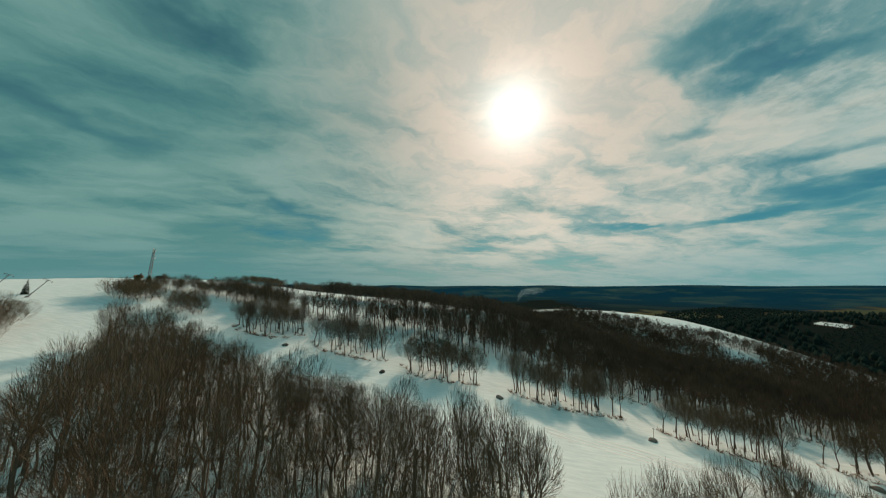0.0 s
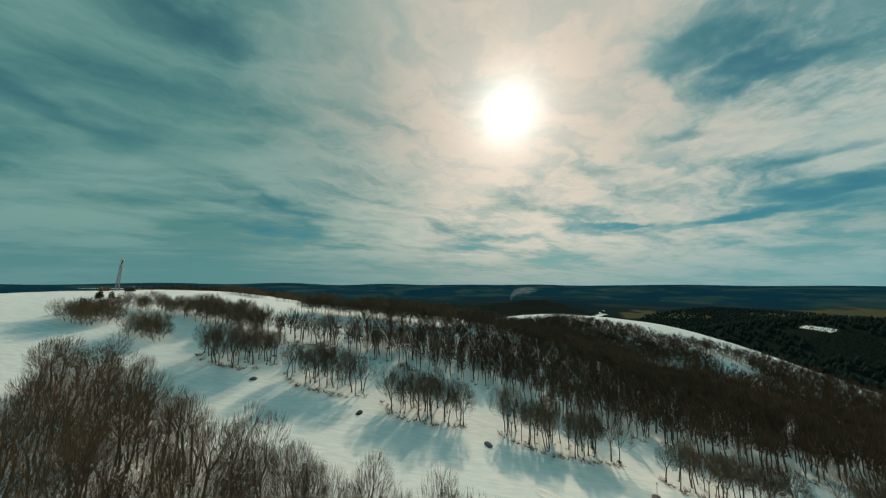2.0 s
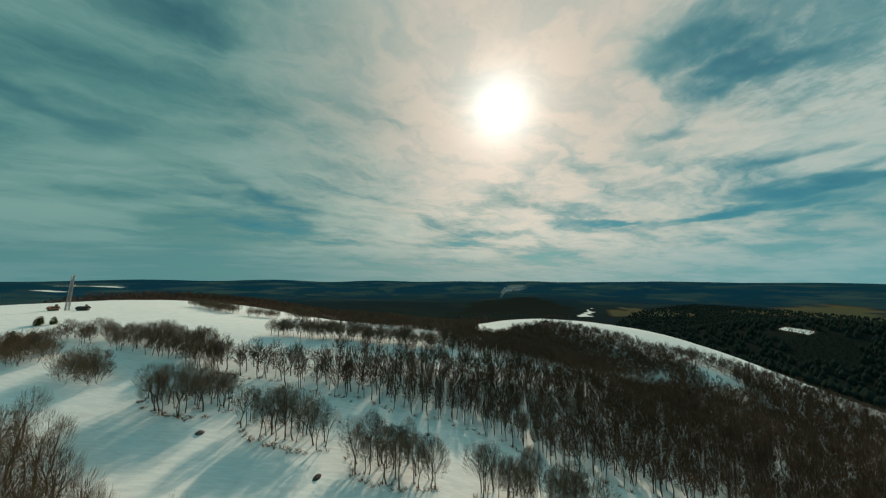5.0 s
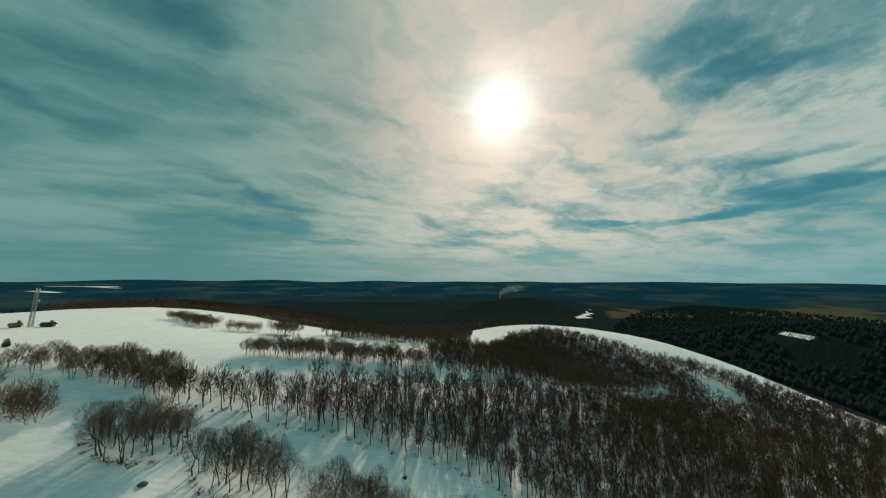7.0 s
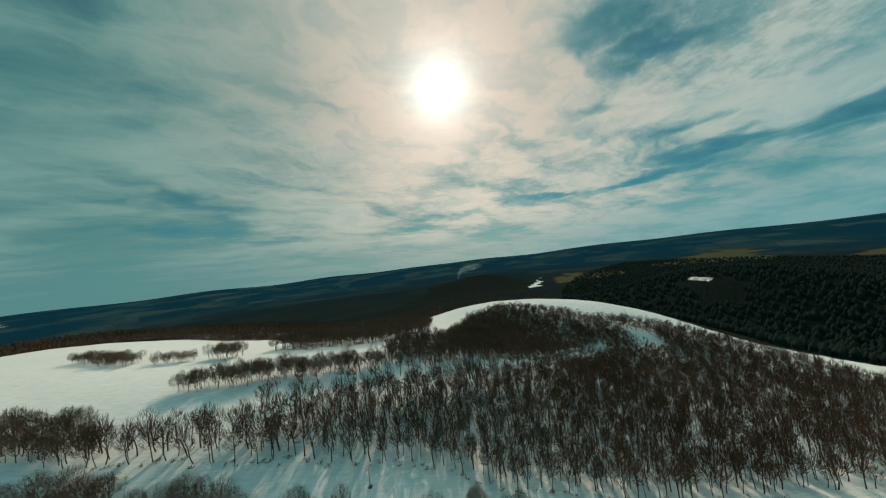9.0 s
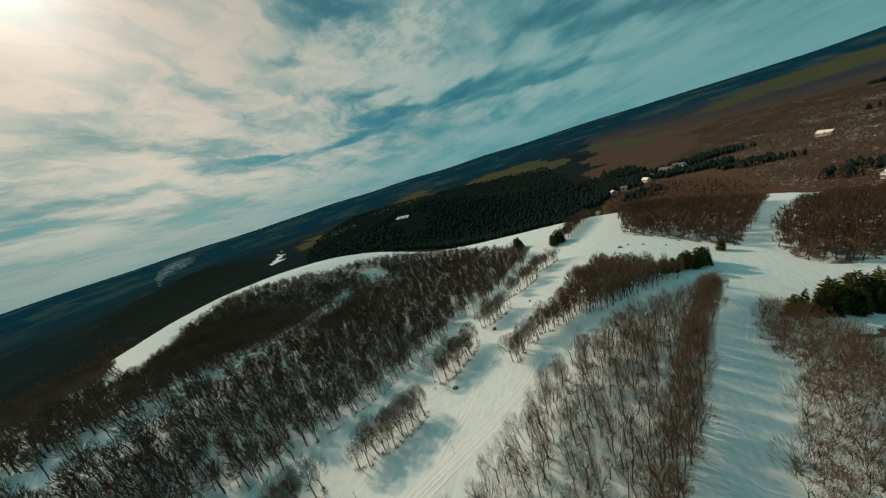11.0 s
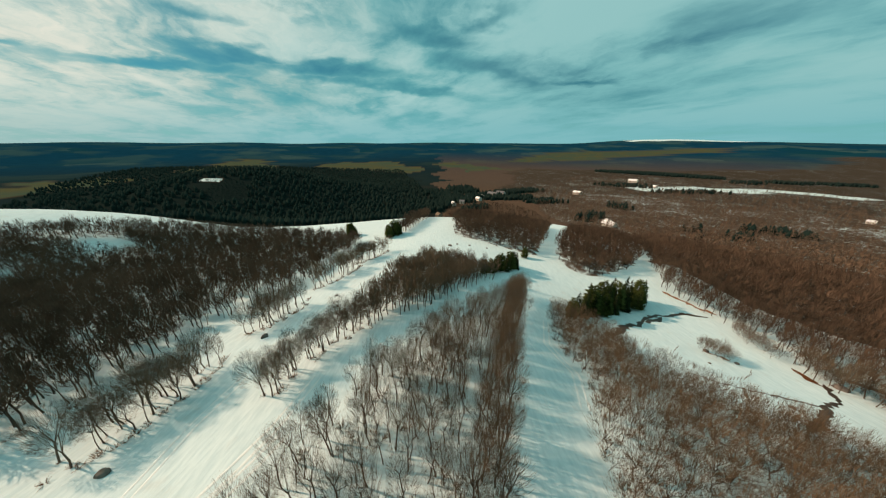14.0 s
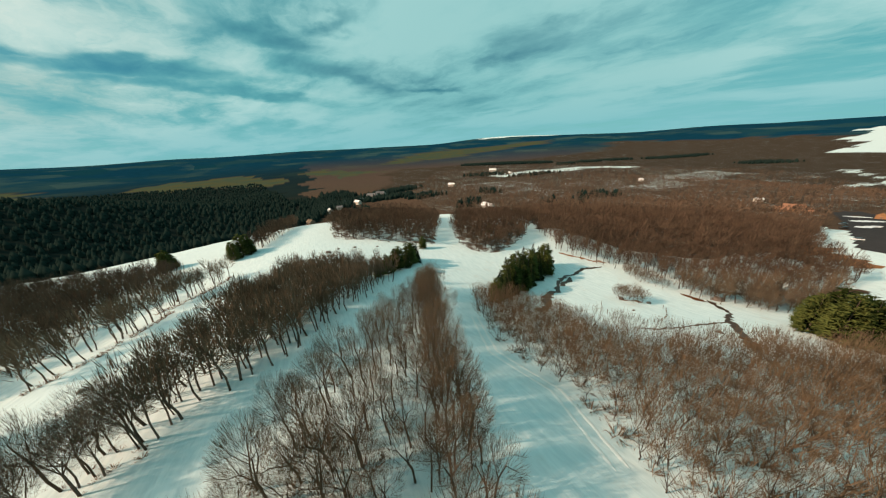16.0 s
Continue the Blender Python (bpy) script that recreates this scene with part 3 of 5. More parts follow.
def parted(dirs, count, g):
    """Split directions into bundles that lie close together."""
    seeds = [int(g.integers(len(dirs)))]
    for _ in range(count - 1):
        near = np.max(dirs @ dirs[seeds].T, axis=1)
        seeds.append(int(np.argmin(near)))
    mids = dirs[seeds]
    for _ in range(3):
        who = np.argmax(dirs @ mids.T, axis=1)
        mids = np.array([unit(dirs[who == k].mean(0)) if (who == k).any() else mids[k] for k in range(count)])
    return [np.where(who == k)[0] for k in range(count) if (who == k).any()]


def fan_tree(seed, tips, sprigs, wide, sides=4, fork=0.30, spread=0.29, stems=4, long=1.0, girth=1.0, crook=0.22, limb=2):
    """A bare beech, 12 m high: a bole that soon forks, limbs that fan out and fork again and again, and a domed haze of fine twigs."""
    g = np.random.default_rng(seed)
    wood, crown = Shape(), Shape()
    spread, fork = spread * g.uniform(0.85, 1.15), fork * g.uniform(0.75, 1.25)
    lean = np.array([g.normal(0, 0.5), g.normal(0, 0.5), 0.0])
    heart = np.array([0, 0, 7.3 - 2.0 * (0.30 - fork)]) + lean
    size = np.array([12 * spread, 12 * spread * g.uniform(0.85, 1.15), 12.0 - heart[2]])
    k = np.arange(tips) + 0.5
    up_ = np.clip(1 - 1.45 * k / tips + g.normal(0, 0.06, tips), -0.5, 0.99)
    turn = k * 2.39996 + g.normal(0, 0.25, tips)
    flat_ = np.sqrt(1 - up_ ** 2)
    dirs = np.stack([np.cos(turn) * flat_, np.sin(turn) * flat_, up_], -1)
    ends = heart + dirs * size * g.uniform(0.86, 1.0, tips)[:, None]
    foot, crotch = np.array([0, 0, -0.3]), np.array([g.normal(0, 0.15), g.normal(0, 0.15), 12 * fork]) + lean * fork
    thick = g.uniform(0.125, 0.175) * girth
    bend = (foot + crotch) / 2 + np.array([g.normal(0, 0.14), g.normal(0, 0.14), 0.0])
    wood.tube(foot, foot * 0.8 + bend * 0.2, thick * 1.7, thick * 1.05, sides)
    wood.tube(foot * 0.8 + bend * 0.2, bend, thick * 1.05, thick * 0.95, sides)
    wood.tube(bend, crotch, thick * 0.95, thick * 0.85, sides)

    def grow(node, own, r, depth):
        if len(own) == 1:
            end = ends[own[0]]
            crown.blade(node, end, min(wide * 1.2, 0.12), g)
            for _ in range(sprigs):
                way_ = unit(dirs[own[0]] + g.normal(0, 0.24, 3) + (0, 0, 0.05))
                e = heart + way_ * size * (g.uniform(0.90, 1.02) if g.uniform() < 0.7 else g.uniform(0.55, 0.9))
                c = e - unit(unit(e - crotch) + g.normal(0, 0.12, 3) + (0, 0, 0.25)) * g.uniform(0.7, 1.15) * long
                crown.blade(c, e, wide, g)
            return
        count = min(len(own), stems if depth == 0 else int(g.integers(2, 4)))
        for bundle in parted(dirs[own], count, g):
            mine = own[bundle]
            middle = ends[mine].mean(0)
            gap = middle - node
            q = node + gap * g.uniform(0.36, 0.52) + g.normal(0, crook, 3) * (1, 1, 0.4)
            if depth == 0:
                q[2] += 0.22 * math.hypot(gap[0], gap[1])
            r2 = max(r * math.sqrt(len(mine) / len(own)) * 0.86, 0.010)
            if len(mine) > limb or depth == 0:
                wood.tube(node, q, min(r, r2 * 1.25), r2 * 0.9, sides if depth == 0 else 3)
            else:
                crown.blade(node, q + gap * 0.25, min(wide * 1.6, 0.16), g)
            grow(q, mine, r2, depth + 1)

    grow(crotch, np.arange(tips), thick * 0.85, 0)
    return wood.arrays(), crown.arrays()


def conifer(seed, tiers, blades, wide=2.2, tall=9.0, round_=False):
    """A spruce or a bushy pine: a trunk, and tiers of overlapping needle sprays."""
    g = np.random.default_rng(seed)
    wood, crown = Shape(), Shape()
    wood.tube((0, 0, -0.3), (0, 0, tall * 0.94), 0.17, 0.02, 5)
    for k in range(tiers):
        f = k / tiers
        z = tall * (0.04 + 0.94 * f)
        reach = wide * (max(0.02, 1 - (f * 1.01) ** 2.4) ** 0.6 if round_ else (1 - f) ** 0.8 + 0.04)
        for b in range(max(5, round(blades * (1 - 0.6 * f)))):
            a = g.uniform(0, 6.28)
            long = reach * g.uniform(0.6, 1.12)
            d = np.array([math.cos(a), math.sin(a), 0])
            droop = 0.25 if round_ else -0.28
            start = np.array([0, 0, z + g.normal(0, 0.2)]) + d * long * 0.25
            tip = start + d * long * 0.75 + np.array([0, 0, droop * long + g.normal(0, 0.12)])
            mid = (start + tip) / 2 + np.array([0, 0, 0.05 * long])
            crown.tube(start, mid, 0.08, 0.10 * long + 0.05, 3, 0.5)
            crown.tube(mid, tip, 0.10 * long + 0.05, 0.0, 3, 0.5)
            for side in (-1, 1):
                w = np.array([-d[1], d[0], 0]) * side
                for u in (0.55,):
                    c = start + (tip - start) * u
                    crown.tube(c, c + (d * 0.55 + w * 0.6 + g.normal(0, 0.15, 3)) * (0.36 * long + 0.15), 0.05 * long + 0.05, 0.0, 3, 0.5)
    return wood.arrays(), crown.arrays()


def joined(pair):
    (va, fa), (vb, fb) = pair
    return np.vstack([va, vb]), np.vstack([fa, fb + len(va)]), len(fa)


def scatter(poly, gap, rng, holes_=()):
    """Uneven places inside an outline, about gap metres apart."""
    p = np.array(poly, float)
    xs, ys = np.arange(p[:, 0].min(), p[:, 0].max() + gap, gap), np.arange(p[:, 1].min(), p[:, 1].max() + gap, gap)
    x, y = [a.ravel() for a in np.meshgrid(xs, ys)]
    x, y = x + rng.uniform(-0.62, 0.62, x.shape) * gap, y + rng.uniform(-0.62, 0.62, y.shape) * gap
    keep = inside(poly, x, y)
    for hole_ in holes_:
        keep &= ~inside(hole_, x, y)
    return np.stack([x[keep], y[keep]], -1)


def planted(name, shapes, spots, tall, mat, label, category, rng, sway=0.05, unit_height=12.0, bark=None):
    """Many trees as one stuff; the first faces of a shape may be its bark."""
    vs, fs, marks, n = [], [], [], 0
    pick = rng.integers(0, len(shapes), len(spots))
    z = height(spots[:, 0], spots[:, 1])
    for k, (v, f, *boles) in enumerate(shapes):
        s = spots[pick == k]
        if not len(s):
            continue
        m = len(s)
        size = (tall * rng.uniform(0.74, 1.12, m) / unit_height)[:, None]
        a = rng.uniform(0, 6.28, m)
        c, sn = np.cos(a)[:, None], np.sin(a)[:, None]
        broad_ = rng.uniform(0.85, 1.2, m)[:, None]
        x = (v[None, :, 0] * c - v[None, :, 1] * sn) * size * broad_
        y = (v[None, :, 0] * sn + v[None, :, 1] * c) * size * broad_
        zz = v[None, :, 2] * size
        x, y = x + zz * rng.normal(0, sway, m)[:, None], y + zz * rng.normal(0, sway, m)[:, None]
        out = np.stack([x + s[:, :1], y + s[:, 1:], zz + z[pick == k][:, None]], -1)
        vs.append(out.reshape(-1, 3))
        fs.append((f[None] + (np.arange(m) * len(v))[:, None, None]).reshape(-1, 3) + n)
        marks.append(np.tile(np.arange(len(f)) < (boles[0] if boles else 0), m))
        n += m * len(v)
    me = mesh_of(name, np.vstack(vs), np.vstack(fs), mat)
    if bark:
        me.materials.append(bark)
        me.polygons.foreach_set("material_index", np.concatenate(marks).astype(np.int32))
    return tagged(new(name, me), label, category, kind="stuff")


def thing(name, label, category, group=""):
    return tagged(new(name), label, category, group)


def part(name, data, parent, label="", mat=None):
    """One mesh under a thing; data is a mesh, a bmesh or a pair of arrays."""
    if isinstance(data, tuple):
        data = mesh_of(name, data[0], data[1], mat)
    elif isinstance(data, bmesh.types.BMesh):
        me = bpy.data.meshes.new(name)
        data.to_mesh(me)
        data.free()
        me.materials.append(mat)
        data = me
    ob = new(name, data)
    ob.parent = parent
    return tagged(ob, label) if label else ob


NEAR_TREES = [fan_tree(20 + k, 46, 22, 0.025, 4, 0.34, 0.28, 3 + k % 3, 1.7, 0.95, 0.13) for k in range(12)]
MID_TREES = [joined(fan_tree(50 + k, 24, 15, 0.041, 3, 0.36, 0.27, 3 + k % 2, 2.0, 1.1, 0.13, 3)) for k in range(12)]
SLIM_TREES = [joined(fan_tree(250 + k, 22, 15, 0.031, 3, 0.34, 0.22, 3 + k % 2, 2.1, 0.9, 0.13, 3)) for k in range(12)]
BRUSH_TREES = [joined(fan_tree(290 + k, 20, 12, 0.056, 3, 0.12, 0.34, 5, 2.1, 0.8, 0.18, 3)) for k in range(12)]
WOOD_TREES = [joined(fan_tree(80 + k, 15, 8, 0.112, 3, 0.38, 0.25, 3, 2.5, 1.1, 0.14, 5)) for k in range(12)]
GROVE_TREES = [joined(fan_tree(380 + k, 22, 14, 0.085, 3, 0.22, 0.36, 4, 2.3, 1.0, 0.16, 4)) for k in range(10)]
FULL_TREES = [joined(fan_tree(120 + k, 8, 12, 0.185, 3, 0.36, 0.33, 3, 2.6, 1.3, 0.15, 8)) for k in range(8)]


def far_tree(seed, slivers, wide):
    g = np.random.default_rng(seed)
    s = Shape()
    s.tube((0, 0, -0.5), (g.normal(0, 0.5), g.normal(0, 0.5), 8.5), 0.2, 0.0, 3)
    for _ in range(slivers):
        to = unit(g.normal(0, 1, 3) + (0, 0, 0.4))
        heart, size = np.array([0, 0, 8.0]), np.array([2.5, 2.5, 3.6])
        s.blade(heart + to * size * 0.4, heart + unit(to + g.normal(0, 0.3, 3)) * size * g.uniform(0.8, 1.0), wide, g)
    return s.arrays()


FAR_TREES = [far_tree(110 + k, 14, 0.72) for k in range(8)]

# the dense margin of the wood above the narrow run
BELT = [(166, -24), (159, -29), (133, -18.5), (114, -12), (94, -6), (80, -1.5), (60, 4.5), (45, 10), (46, 15), (62, 9.5), (82, 3), (96, -2), (115, -7.5), (134, -14)]
single = [scatter(oval(*i), 2.4, RNG) for i in ISLETS[:7]]
single = np.vstack(single + [scatter(ROW, 2.0, RNG)])
near_wood = np.vstack([scatter(WEDGE, 2.85, RNG), scatter(RIGHT, 2.8, RNG), scatter(LEFT, 2.95, RNG)])
axis = np.minimum(np.hypot(near_wood[:, 0] - 105, (near_wood[:, 1] - 12) * 1.0), np.hypot(near_wood[:, 0] + 15, near_wood[:, 1] - 45))
order = np.argsort(axis)
room = max(0, 300 - len(single))
chosen = np.vstack([single, near_wood[order[:room]]])
rest = near_wood[order[room:]]

models = []
for k, (wood, crown) in enumerate(NEAR_TREES):
    tree = thing("beech_tree", "bare grey-brown beech tree with fine twigs, standing in snow", "tree", "bare beeches along the runs")
    part("trunk", mesh_of("trunk", *wood, BARK, True), tree, "smooth grey-brown trunk and limbs")
    part("crown", mesh_of("crown", *crown, TWIG), tree, "bare brown twigs")
    models.append(tree)
spots_z = height(chosen[:, 0], chosen[:, 1])
used = [False] * len(models)
for k, ((x, y), z) in enumerate(zip(chosen, spots_z)):
    m = int(RNG.integers(0, len(models)))
    size = RNG.uniform(0.70, 1.02) * (0.95 if k < len(single) or y > 34 else 0.90)
    at = pose(x, y, z, RNG.normal(0, 3), RNG.normal(0, 3), RNG.uniform(0, 360)) @ Matrix.Diagonal((size * RNG.uniform(0.9, 1.15), size * RNG.uniform(0.9, 1.15), size, 1))
    if not used[m]:
        models[m].matrix_basis = at
        used[m] = True
    else:
        models[m].scale, keep = (1, 1, 1), models[m].matrix_basis.copy()
        copy_thing(models[m], at)
        models[m].matrix_basis = keep

slim = inside(WEDGE, rest[:, 0], rest[:, 1])
planted("beech_wood", SLIM_TREES, rest[slim], 10.4, TWIG, "open stand of slender bare beeches between two runs", "woodland", RNG, bark=BARK)
brush = inside(RIGHT, rest[:, 0], rest[:, 1])
planted("beech_wood", BRUSH_TREES, rest[brush & ~slim], 8.2, RUSSET, "low bushy beech wood between the narrow run and the marsh", "woodland", RNG, bark=BARK)
planted("beech_wood", MID_TREES, rest[~brush & ~slim], 11.4, TWIG, "leafless beech wood beside the ski runs on snow", "woodland", RNG, bark=BARK)
planted("beech_wood", MID_TREES, scatter(BELT, 2.5, RNG), 10.4, TWIG, "close-set bare beeches along the shaded narrow run", "woodland", RNG, bark=BARK)
central = np.vstack([scatter(CENTRAL, 2.9, RNG, [HOLLOW, GAP]), scatter(GAP, 6.5, RNG, [HOLLOW])])
central = central[(central[:, 0] < 135) | (RNG.uniform(0, 1, len(central)) < 0.78)]      # the wood stands more open to the east
front = central[:, 1] < 158 + 0.1 * central[:, 0]
planted("beech_wood", WOOD_TREES, central[front], 10.4, TWIG_FAR, "dense leafless beech wood above the snowy runs", "woodland", RNG, bark=BARK)
planted("beech_wood", FULL_TREES, central[~front], 10.6, TWIG_FAR, "dense dark brown beech wood towards the crest", "woodland", RNG, bark=BARK)
planted("beech_wood", WOOD_TREES, np.vstack([scatter(EAST_BLOCK, 2.5, RNG), scatter(BANK, 3.6, RNG)] + [scatter(oval(*i), 2.7, RNG) for i in ISLETS[7:]]),
        11.0, TWIG, "bare beech copse in the fork of two snowy runs", "woodland", RNG, bark=BARK)
groves = np.vstack([scatter(p_, 2.4, RNG) for p_ in (GROVE, CLUMP, HEDGE, LAST_COPSE)])
planted("beech_wood", GROVE_TREES, groves[groves[:, 0] < -94], 6.4, TWIG, "low bare beech grove on the windward rim of the snowy plateau", "woodland", RNG, bark=BARK)
planted("beech_wood", GROVE_TREES, groves[groves[:, 0] >= -94],
        8.6, TWIG, "wind-pruned bare beech groves on the snowy plateau", "woodland", RNG, bark=BARK)
planted("beech_wood", GROVE_TREES, np.vstack([scatter(p_, 2.4, RNG) for p_ in (FAR_GROVE, FAR_COPSE)]), 5.8, TWIG, "low bare groves at the rim of the snowy plateau", "woodland", RNG, bark=BARK)
planted("beech_wood", FAR_TREES, np.vstack([scatter(RIDGE, 4.2, RNG), scatter(BEYOND, 13.0, RNG), scatter(VALLEY_WOOD, 5.4, RNG)]), 11.0, TWIG_FAR, "distant bare woods on the ridge and in the valley", "woodland", RNG, bark=BARK)
planted("beech_wood", FULL_TREES, scatter(SOUTH, 3.1, RNG), 9.4, TWIG_FAR, "dark bare wood on the back of the crest", "woodland", RNG, bark=BARK)
planted("beech_wood", FULL_TREES, np.vstack([scatter(GATE_WOOD, 4.1, RNG), scatter(FORK_WOOD, 4.1, RNG), scatter(RUN_EDGE, 3.3, RNG)]),
        11.0, TWIG_FAR, "brown bare wood at the foot of the runs", "woodland", RNG, bark=BARK)
east = scatter(EAST, 4.0, RNG, [LOT, YARD])
deep = np.hypot(east[:, 0] - 120, east[:, 1] + 20)
thin = RNG.uniform(0, 1, len(east)) < np.clip(150 / np.maximum(deep, 1), 0.04, 1.0) ** 1.25
close = np.hypot(east[:, 0] - 120, east[:, 1] + 20) < 230
edge_ = inside(EAST_EDGE, east[:, 0], east[:, 1])
planted("beech_wood", WOOD_TREES, scatter(EAST_EDGE, 3.2, RNG), 10.0, TWIG_FAR, "bare trunks at the forest edge above the marsh", "woodland", RNG, bark=BARK)
planted("beech_wood", FULL_TREES, east[close & ~edge_], 11.5, TWIG_FAR, "brown leafless forest edge above the snowy marsh", "woodland", RNG, bark=BARK)
planted("beech_wood", FAR_TREES, east[thin & ~close], 12.0, TWIG_FAR, "wide brown leafless forest running to the horizon", "woodland", RNG, bark=BARK)

# ---- conifers ----
SPRUCES = [conifer(140 + k, 24, 17, 1.9, 9.0) for k in range(2)] + [conifer(150 + k, 21, 21, 2.6, 8.5, True) for k in range(2)]
far_spruce = Shape()
far_spruce.tube((0, 0, 0), (0, 0, 6.0), 3.8, 2.6, 5)
far_spruce.tube((0, 0, 5.0), (0, 0, 11), 3.2, 0.0, 5)
dark = scatter(CONIFER, 7.0, RNG, [GLADE, CLEARED])
dd = np.hypot(dark[:, 0] - 150, dark[:, 1] - 50)
dark = dark[RNG.uniform(0, 1, len(dark)) < np.clip(300 / dd, 0.07, 1.0)]
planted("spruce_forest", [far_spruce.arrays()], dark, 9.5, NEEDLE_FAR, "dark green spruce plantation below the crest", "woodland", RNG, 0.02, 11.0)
belts = [oval(705, -25, 60, 22, 60), oval(716, -150, 70, 26, 80), oval(640, -215, 40, 20, 75), oval(475, -236, 22, 9, 30), oval(797, -660, 110, 7, 95), oval(1300, -930, 230, 60, 40),
         oval(1000, -1040, 60, 14, 90), oval(1028, -1224, 70, 16, 85), oval(1010, -1400, 90, 14, 80), oval(345, -330, 16, 6, 70), oval(385, -420, 36, 8, 60), oval(388, -311, 8, 5, 0),
         oval(453, -207, 16, 8, 40), oval(930, -570, 70, 14, 60), oval(330, -270, 8, 4, 0), oval(560, -330, 26, 10, 20), oval(900, -1700, 190, 24, 75), oval(520, -1500, 90, 20, 60),
         oval(860, -60, 60, 40, 20), oval(780, 0, 70, 40, 30), oval(640, 10, 70, 26, -20), oval(770, -120, 110, 26, -60), oval(840, -215, 80, 22, -60), oval(590, -60, 40, 14, -40)]
clumps = np.vstack([scatter(b, 5.5, RNG) for b in belts])
clumps = clumps[RNG.uniform(0, 1, len(clumps)) < 0.72]
clumps = clumps + RNG.normal(0, 1.0, clumps.shape) * np.where(np.hypot(clumps[:, 0], clumps[:, 1]) > 880, 11.0, 3.5)[:, None]
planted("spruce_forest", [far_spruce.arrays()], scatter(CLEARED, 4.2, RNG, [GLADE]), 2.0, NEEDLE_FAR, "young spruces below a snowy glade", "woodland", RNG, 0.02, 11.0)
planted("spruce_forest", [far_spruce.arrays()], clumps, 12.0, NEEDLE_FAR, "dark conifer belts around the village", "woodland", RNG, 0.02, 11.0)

spruce_models = []
for k, (wood, crown) in enumerate(SPRUCES):
    tree = thing("spruce_tree" if k < 2 else "pine_tree", "dark green spruce standing in the snow" if k < 2 else "bushy olive-green pine on the snow", "conifer", "conifers by the runs")
    part("trunk", mesh_of("trunk", *wood, BARK, True), tree, "straight brown trunk")
    part("crown", mesh_of("crown", *crown, NEEDLE if k < 2 else PINE), tree, "drooping needle sprays")
    spruce_models.append(tree)
# place, height and kind of each conifer beside the runs
FIRS = [(177, -14, 7.5, 2), (180, -18, 8.5, 2), (184, -22, 9.5, 3), (187, -27, 10, 0), (190, -30, 11, 2), (193, -34, 10.5, 1), (190, -25, 9, 3), (196, -33, 9.5, 2),
        (214, -45, 7, 2), (258, 75, 10, 2), (261, 76, 11, 3), (264, 78, 9.5, 2), (260, 73, 8, 3), (246, 44, 10, 2), (249, 42.5, 12, 0), (252, 41.5, 12.5, 3), (255, 40.5, 12, 1), (258, 39.5, 11, 2), (250, 45, 9.5, 3), (253, 38, 9, 2),
        (149, -46, 11, 0), (151, -51, 12.5, 1), (154, -55, 13.5, 2), (156, -60, 14, 0), (159, -65, 14.5, 1), (161, -70, 14.5, 3), (164, -75, 14, 0),
        (166, -80, 13.5, 1), (168, -85, 13, 2), (170, -90, 12, 0), (158, -57, 13, 1), (162, -64, 14, 3), (167, -72, 14, 0), (171, -81, 13, 1),
        (146, -43, 9, 2), (148, -49, 9, 0), (151, -55, 10, 1), (154, -61, 10.5, 3), (157, -68, 10, 0), (160, -75, 10.5, 1), (163, -82, 10, 2),
        (97, -107, 12, 3), (92, -104, 14, 2), (94, -109, 14, 3), (89, -106, 13, 2), (98, -112, 11, 2), (91, -111, 13, 3), (86, -107, 11, 3), (-138, 126, 3.6, 2), (-136, 129, 3.2, 3), (-139.5, 128, 3.4, 2),
        (-137, 92, 5.0, 0), (212, -108, 8, 1), (226, -96, 7, 2), (-124, 110, 5, 3), (-121, 112, 4.5, 2)]
seen_models = set()
for x, y, tall, kind in FIRS:
    full = 9.0 if kind < 2 else 8.5
    s = tall / full
    at = pose(x, y, h(x, y), RNG.normal(0, 2), RNG.normal(0, 2), RNG.uniform(0, 360)) @ Matrix.Diagonal((s * RNG.uniform(0.95, 1.25), s * RNG.uniform(0.95, 1.25), s, 1))
    if kind not in seen_models:
        spruce_models[kind].matrix_basis = at
        seen_models.add(kind)
    else:
        keep = spruce_models[kind].matrix_basis.copy()
        spruce_models[kind].matrix_basis = Matrix.Identity(4)
        copy_thing(spruce_models[kind], at)
        spruce_models[kind].matrix_basis = keep

# ---- undergrowth ----


def shrub(seed, stems, tall, wide):
    g = np.random.default_rng(seed)
    s = Shape()
    for _ in range(stems):
        a = g.uniform(0, 6.28)
        foot = np.array([math.cos(a), math.sin(a), 0]) * g.uniform(0, 0.35) * wide + (0, 0, -0.1)
        d = unit(np.array([math.cos(a) * wide, math.sin(a) * wide, tall * g.uniform(0.5, 1.1)]) + g.normal(0, 0.25, 3))
        tip = foot + d * tall * g.uniform(0.6, 1.15)
        s.blade(foot, tip, 0.07, g)
        for _ in range(2):
            c = foot + (tip - foot) * g.uniform(0.3, 0.8)
            s.blade(c, c + unit(d + g.normal(0, 0.5, 3)) * tall * g.uniform(0.25, 0.5), 0.05, g)
    return s.arrays()


SHRUBS = [shrub(200 + k, 20, 1.0, 0.7) for k in range(5)]


def along_line(points, gap, rng, loose):
    out = []
    for (x0, y0), (x1, y1) in zip(points, points[1:]):
        n = max(1, int(math.hypot(x1 - x0, y1 - y0) / gap))
        for k in range(n):
            f = (k + rng.uniform(0, 1)) / n
            out.append((x0 + (x1 - x0) * f + rng.normal(0, loose), y0 + (y1 - y0) * f + rng.normal(0, loose)))
    return np.array(out)


def rim(islet):
    cx, cy, a, b, turn = islet
    ring = oval(cx, cy, a * 1.0, b * 1.0, turn, 20)
    return along_line(ring[10:] + ring[:1], 1.1, RNG, 0.45)


